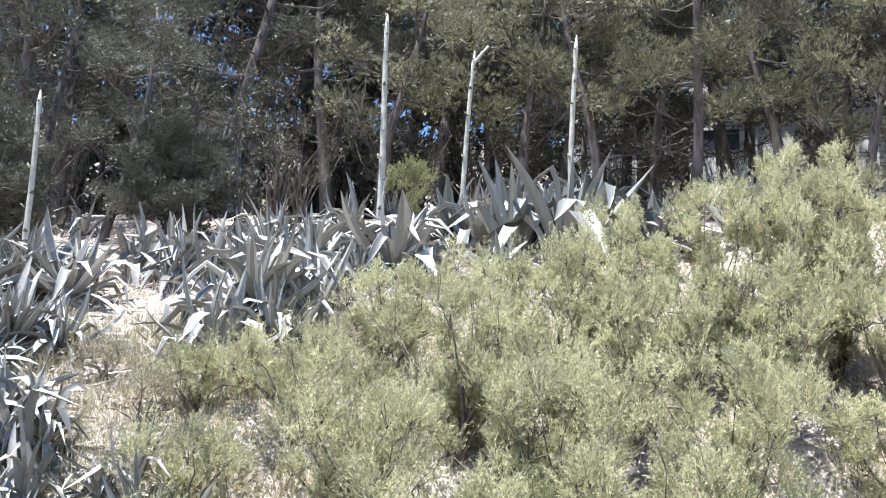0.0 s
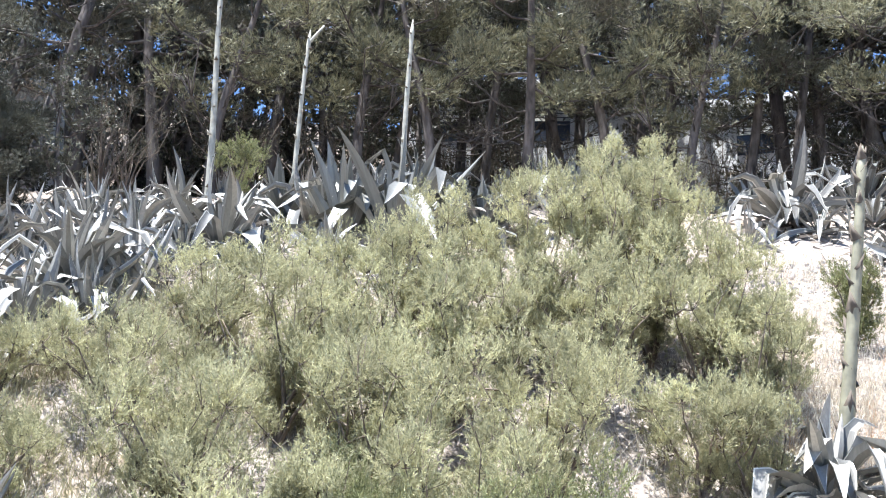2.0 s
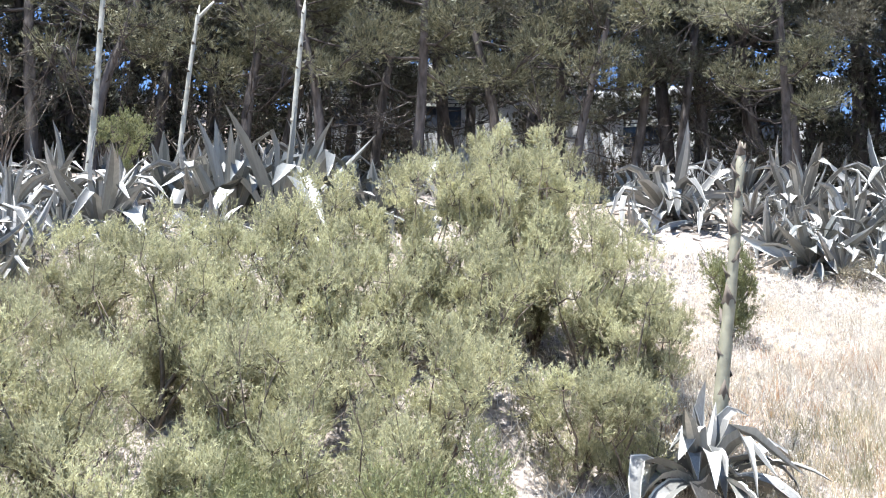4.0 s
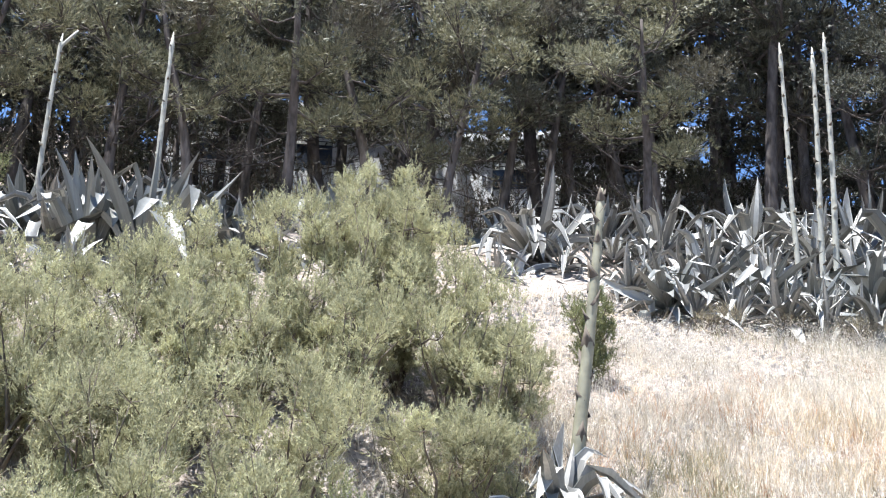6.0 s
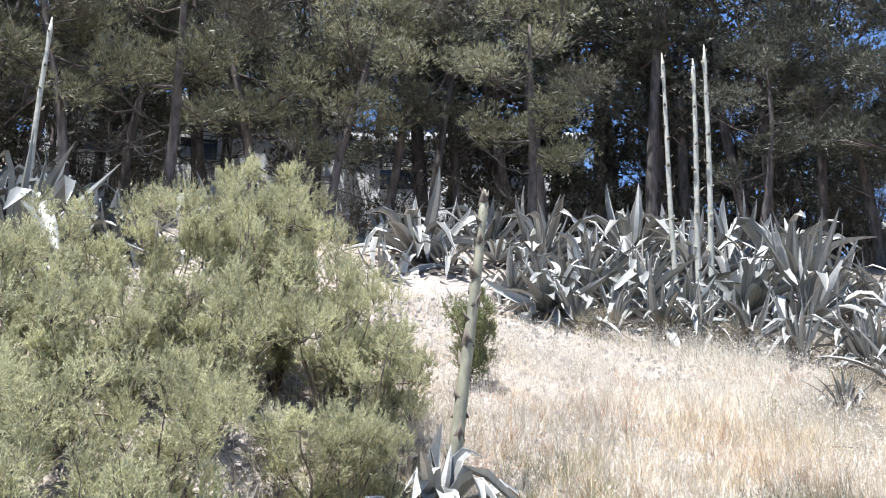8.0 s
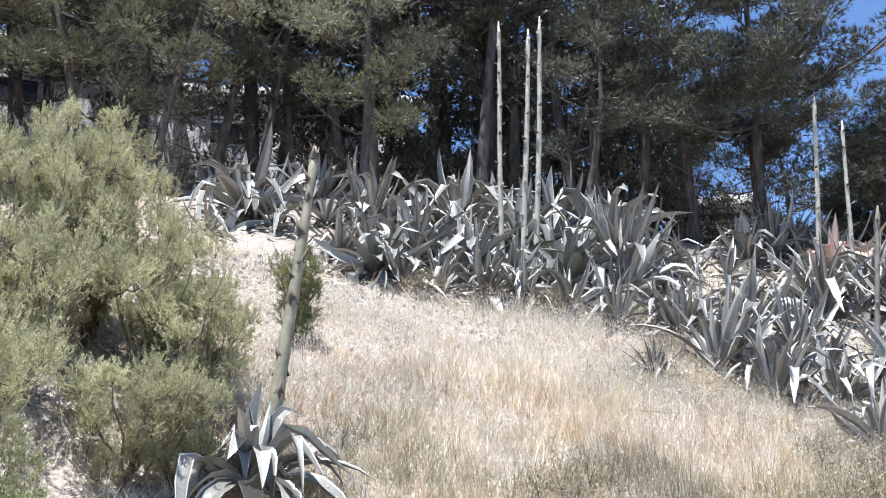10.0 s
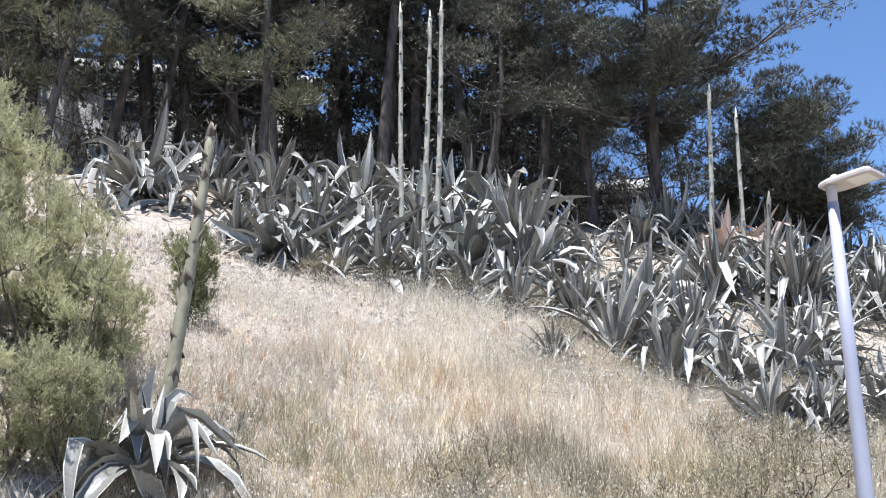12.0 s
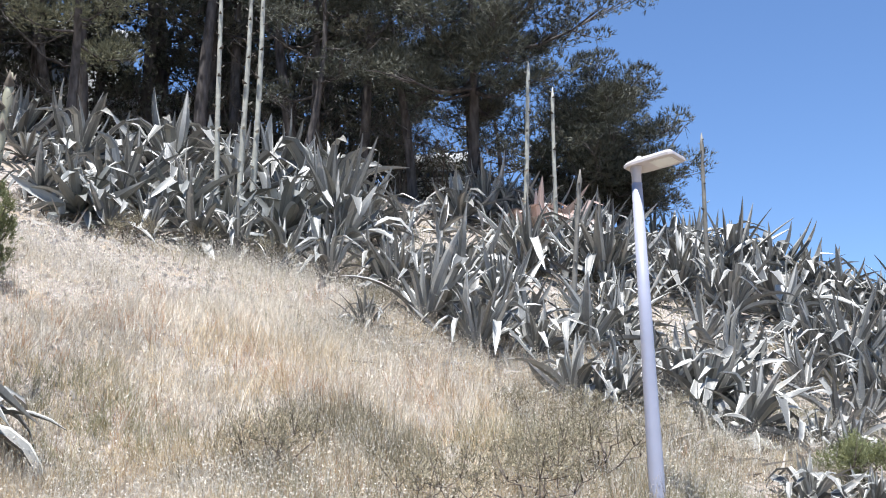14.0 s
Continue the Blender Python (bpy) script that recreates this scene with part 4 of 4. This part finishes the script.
grass("golden_grass", "upright golden dry grass in loose patches", GOLD, 46000, (3.8, 12.0, 4.4, 8.4), 0.28, 0.007, 0.2, 0.25, 11.0, 1.5)
grass("russet_grass", "reddish-brown dry grass tufts", RUSSET, 26000, (3.8, 12.0, 4.4, 9.0), 0.26, 0.008, 0.55, 0.2, 23.0)
grass("weeds", "dark thin upright weeds in scattered tufts", BRUSH, 26000, (3.8, 13.0, 4.4, 10.5), 0.22, 0.007, 0.9, 0.22, 31.0, 1.6)
grass("brush_stems", "thick grey-brown brush stems at the foot of the bank", BRUSH, 14000, (4.6, 10.5, 4.0, 6.0), 0.36, 0.008, 0.5, 0.25, 41.0, 0.9)


def tufts(name, label, mat, n, box, height, width, reach, per=26, gate=0.0, salt=2.0, size=0.8):
    """Separate tufts of grass whose blades fan out from one root, with bare soil between them."""
    x0, x1, y0, y1 = box
    xs, ys = rng.uniform(x0, x1, n), rng.uniform(y0, y1, n)
    dens = np.array([noise.noise(Vector((x * size, y * size, salt))) for x, y in zip(xs, ys)])
    keep = dens + rng.normal(0, 0.3, n) > gate
    xs, ys = xs[keep], ys[keep]
    foot = np.stack([xs, ys, np.array([ground_z(x, y) for x, y in zip(xs, ys)]) - 0.015], 1)
    big = np.repeat(rng.uniform(0.5, 1.25, len(xs)), per)
    lean = np.repeat(rng.normal(0, 0.22, (len(xs), 3)) * np.array([1, 1, 0]), per, axis=0)
    c = np.repeat(foot, per, axis=0) + rng.normal(0, reach, (len(xs) * per, 3)) * np.array([1, 1, 0]) * big[:, None]
    d = rng.normal(0, 0.3, (len(c), 3)) + lean + np.array([0, 0, 1.0])
    ob = new(name, blade_mesh(name, blades(rng, c, d, height * big * rng.uniform(0.4, 1.1, len(c)), width * rng.uniform(0.6, 1.3, len(c))), [mat]))
    return tagged(ob, label, "grass", kind="stuff")


tufts("grass_tufts", "bleached straw tufts with bare soil between them", STRAW, 6000, (3.6, 12.5, 4.4, 9.2), 0.27, 0.007, 0.04, 20, -0.3)
tufts("grass_tufts", "small pale straw tufts high on the bank", STRAW, 1800, (4.2, 13.0, 8.0, 13.5), 0.16, 0.008, 0.04, 18, 0.05, 5.0)
tufts("grass_tufts", "golden tufts of taller dry grass", GOLD, 1500, (4.0, 12.0, 4.4, 8.6), 0.34, 0.007, 0.04, 22, 0.05, 11.0, 1.5)
tufts("grass_tufts", "dark wiry weed tufts on the pale bank", BRUSH, 420, (4.2, 13.0, 5.0, 11.0), 0.3, 0.006, 0.03, 16, 0.1, 31.0, 1.6)
tufts("grass_tufts", "grey-olive wisps of dry weed between agaves and shrubs", STRAW_GREEN, 1500, (-5.0, 0.6, 6.0, 11.5), 0.32, 0.006, 0.05, 20, -0.2, 17.0)
tufts("grass_tufts", "brown wiry weed tufts between agaves and shrubs", BRUSH, 500, (-5.0, 0.0, 6.0, 11.5), 0.26, 0.006, 0.04, 18, -0.1, 19.0)
tufts("weeds", "fresh green weeds low on the bank", STRAW_GREEN, 110, (4.9, 6.1, 7.2, 8.4), 0.34, 0.007, 0.05, 24, -0.2, 43.0, 1.5)
tufts("brush_stems", "dense olive-brown brush stems at the foot of the bank", BRUSH, 420, (5.6, 7.3, 5.6, 7.1), 0.36, 0.007, 0.05, 30, -0.1, 47.0, 1.2)
tufts("brush_stems", "dense olive-brown brush stems beside the lamp", STRAW_GREEN, 130, (7.6, 9.0, 4.6, 5.8), 0.34, 0.007, 0.05, 26, -0.1, 53.0, 1.2)
tufts("russet_grass", "reddish dry grass in small patches", RUSSET, 700, (4.2, 12.0, 4.6, 9.6), 0.26, 0.007, 0.05, 20, 0.08, 23.0, 1.3)


def stones(name, label, n, box, mat):
    """Clods and small stones half sunk in the soil, each an uneven eight-cornered lump."""
    x0, x1, y0, y1 = box
    unit = np.array([(a, b, c) for a in (-1, 1) for b in (-1, 1) for c in (-1, 1)], float) / 1.7
    sides = ((0, 1, 3, 2), (4, 6, 7, 5), (0, 4, 5, 1), (2, 3, 7, 6), (0, 2, 6, 4), (1, 5, 7, 3))
    verts, faces = [], []
    for _ in range(n):
        x, y = rng.uniform(x0, x1), rng.uniform(y0, y1)
        r = 0.008 + 0.035 * rng.random() ** 4
        turn = rng.uniform(0, 6.28)
        q = unit * rng.uniform(0.6, 1.3, (8, 3)) * r * np.array([1.2, 1.0, 0.8])
        q = np.column_stack([q[:, 0] * math.cos(turn) - q[:, 1] * math.sin(turn), q[:, 0] * math.sin(turn) + q[:, 1] * math.cos(turn), q[:, 2]])
        o = len(verts)
        verts += list(q + np.array([x, y, ground_z(x, y) + 0.3 * r]))
        faces += [tuple(k + o for k in f) for f in sides]
    return tagged(new(name, mesh_from(name, verts, faces, [mat], False)), label, "stones", kind="stuff")


stones("stones", "small pale stones and clods on the bare bank", 9000, (4.0, 13.0, 6.5, 13.5), STONE)


def seed_heads(name, label, n, box, low, high, mat):
    """Pale dry seed heads on hair-thin stems over the stubble."""
    x0, x1, y0, y1 = box
    xs, ys = rng.uniform(x0, x1, n), rng.uniform(y0, y1, n)
    dens = np.array([noise.noise(Vector((x * 0.8, y * 0.8, 2))) for x, y in zip(xs, ys)])
    keep = dens + rng.normal(0, 0.4, n) > -0.15
    xs, ys = xs[keep], ys[keep]
    g = np.array([ground_z(x, y) for x, y in zip(xs, ys)])
    h = rng.uniform(low, high, len(xs))
    lean = rng.normal(0, 0.12, (len(xs), 2)) * h[:, None]
    foot = np.stack([xs, ys, g], 1)
    tip = foot + np.column_stack([lean, h])
    head = blades(rng, tip, rng.normal(0, 0.7, (len(xs), 3)) + np.array([0, 0, 0.5]), rng.uniform(0.012, 0.028, len(xs)), rng.uniform(0.006, 0.011, len(xs)))
    stem = blades(rng, foot[::3], (tip - foot)[::3], h[::3] * 1.02, 0.003)
    ob = new(name, blade_mesh(name, np.concatenate([head, stem]), [mat]))
    return tagged(ob, label, "grass", kind="stuff")


seed_heads("seed_grass", "tall bleached grass stems with pale seed heads", 190000, (3.8, 14.0, 4.0, 11.0), 0.08, 0.34, SEED)


def litter(name, label, spots, n, spread, mat):
    """Dry leaf scraps on the soil round the plants."""
    pick = rng.integers(0, len(spots), n)
    at = np.array([(p[0], p[1]) for p in spots])[pick] + rng.normal(0, spread, (n, 2)) + np.array([0.0, -0.25])
    c = np.stack([at[:, 0], at[:, 1], np.array([ground_z(x, y) for x, y in at]) + rng.uniform(0.0, 0.12, n)], 1)
    d = rng.normal(0, 1.0, (n, 3)) * np.array([1, 1, 0.35])
    ob = new(name, blade_mesh(name, blades(rng, c, d, rng.uniform(0.08, 0.4, n), rng.uniform(0.015, 0.05, n)), [mat]))
    return tagged(ob, label, "leaf litter", kind="stuff")


litter("leaf_litter", "dry grey-tan leaf scraps under the agaves", LEFT + MIDDLE + BANK + RIGHT + FAR, 16000, 0.5, LITTER)

# ---------------------------------------------------------------- street lamp
lamp = thing("street_lamp", "grey metal street lamp with a flat LED head", "street lamp", (8.34, 4.38, ground_z(8.34, 4.38) - 0.05))
hgt = 4.13 - lamp.location.z
v, f = tube([Vector((0, 0, z)) for z in (0, 0.5, hgt * 0.5, hgt - 0.08)], [0.066, 0.063, 0.053, 0.043], 16)
part("pole", mesh_from("pole", v, f, [LAMP_PAINT]), lamp)

neck = part("neck", mesh_from("neck", *tube([Vector((0, 0, z)) for z in (hgt - 0.1, hgt - 0.02, hgt + 0.1)], [0.04, 0.04, 0.055], 14), [LAMP_HEAD]), lamp)


def slab(outline, z0, z1, inset, mat, name):
    """A flat housing: an outline swept from z0 to z1, drawn in at its upper edge."""
    bm = bmesh.new()
    low = [bm.verts.new((x, y, z0)) for x, y in outline]
    mid = [bm.verts.new((x, y, z0 + (z1 - z0) * 0.5)) for x, y in outline]
    cx, cy = sum(p[0] for p in outline) / len(outline), sum(p[1] for p in outline) / len(outline)
    top = [bm.verts.new((cx + (x - cx) * inset, cy + (y - cy) * inset, z1)) for x, y in outline]
    n = len(outline)
    bm.faces.new(low[::-1])
    bm.faces.new(top)
    for a, b in ((low, mid), (mid, top)):
        for k in range(n):
            bm.faces.new((a[k], a[(k + 1) % n], b[(k + 1) % n], b[k]))
    me = bpy.data.meshes.new(name)
    bm.to_mesh(me)
    bm.free()
    me.materials.append(mat)
    return me


lamp.rotation_euler = (-0.0125, -0.007, 0)
OUT = [(-0.1, -0.035), (0.0, -0.065), (0.38, -0.07), (0.42, -0.05), (0.42, 0.15), (0.38, 0.17), (0.0, 0.165), (-0.1, 0.135)]
head = part("lamp_head", slab(OUT, 0.0, 0.05, 0.9, LAMP_HEAD, "lamp_head"), lamp, "flat pale grey lamp head")
head.matrix_basis = pose(0, 0, hgt + 0.06, 0, -5, -86) @ Matrix.Diagonal((0.86, 1.3, 0.9, 1.0))
lens = part("lens", slab([(0.16, -0.03), (0.37, -0.03), (0.37, 0.13), (0.16, 0.13)], -0.006, 0.0, 0.98, LAMP_LENS, "lens"), head, "white LED panel")
cap = part("sensor_cap", mesh_from("sensor_cap", *tube([Vector((0.05, 0, z)) for z in (0.045, 0.07, 0.085)], [0.04, 0.038, 0.02], 12), [LAMP_LENS]), head)

# ---------------------------------------------------------------- houses behind the pines


def house(x, y, turn, width, height, storeys, label, d=1.2):
    root = thing("apartment_building", label, "building", (x, y, 7.6), "houses behind the pines", radians(turn))
    w = width / 2
    part("wall", slab([(-w, -d), (w, -d), (w, d), (-w, d)], 0, height, 1.0, PLASTER, "wall"), root)
    part("roof", slab([(-w - 0.2, -d - 0.2), (w + 0.2, -d - 0.2), (w + 0.2, d + 0.2), (-w - 0.2, d + 0.2)], height + 0.003, height + 0.25, 0.98, PLASTER, "roof"), root)
    hs = height / storeys
    for i in range(storeys):
        for k in range(max(2, int(width / 3))):
            cx = -w + (k + 0.5) * width / max(2, int(width / 3))
            win = part("window", slab([(cx - 0.55, -d - 0.03), (cx + 0.55, -d - 0.03), (cx + 0.55, -d + 0.02), (cx - 0.55, -d + 0.02)], i * hs + 0.9, i * hs + 2.2, 1.0, GLASS_DARK, "window"), root)
            for q in range(4):
                part("slat", slab([(cx - 0.56, -d - 0.07), (cx + 0.56, -d - 0.07), (cx + 0.56, -d - 0.035), (cx - 0.56, -d - 0.035)], i * hs + 1.55 + q * 0.13, i * hs + 1.64 + q * 0.13, 1.0, LAMP_LENS, "slat"), win)
    return root


house(23.4, 18.8, -55, 2.2, 2.4, 1, "white plastered building with shuttered windows behind the pines")
house(17.4, 23.2, -60, 2.6, 3.4, 1, "white plastered building with shuttered windows behind the pines")
house(-6.5, 27.0, -50, 3.0, 4.0, 1, "small white house glimpsed between pine trunks")
house(8.6, 32.8, -15, 9.0, 8.0, 3, "pale apartment building glimpsed between pine trunks")
house(16.8, 30.6, -29, 8.0, 7.6, 3, "pale apartment building glimpsed between pine trunks")
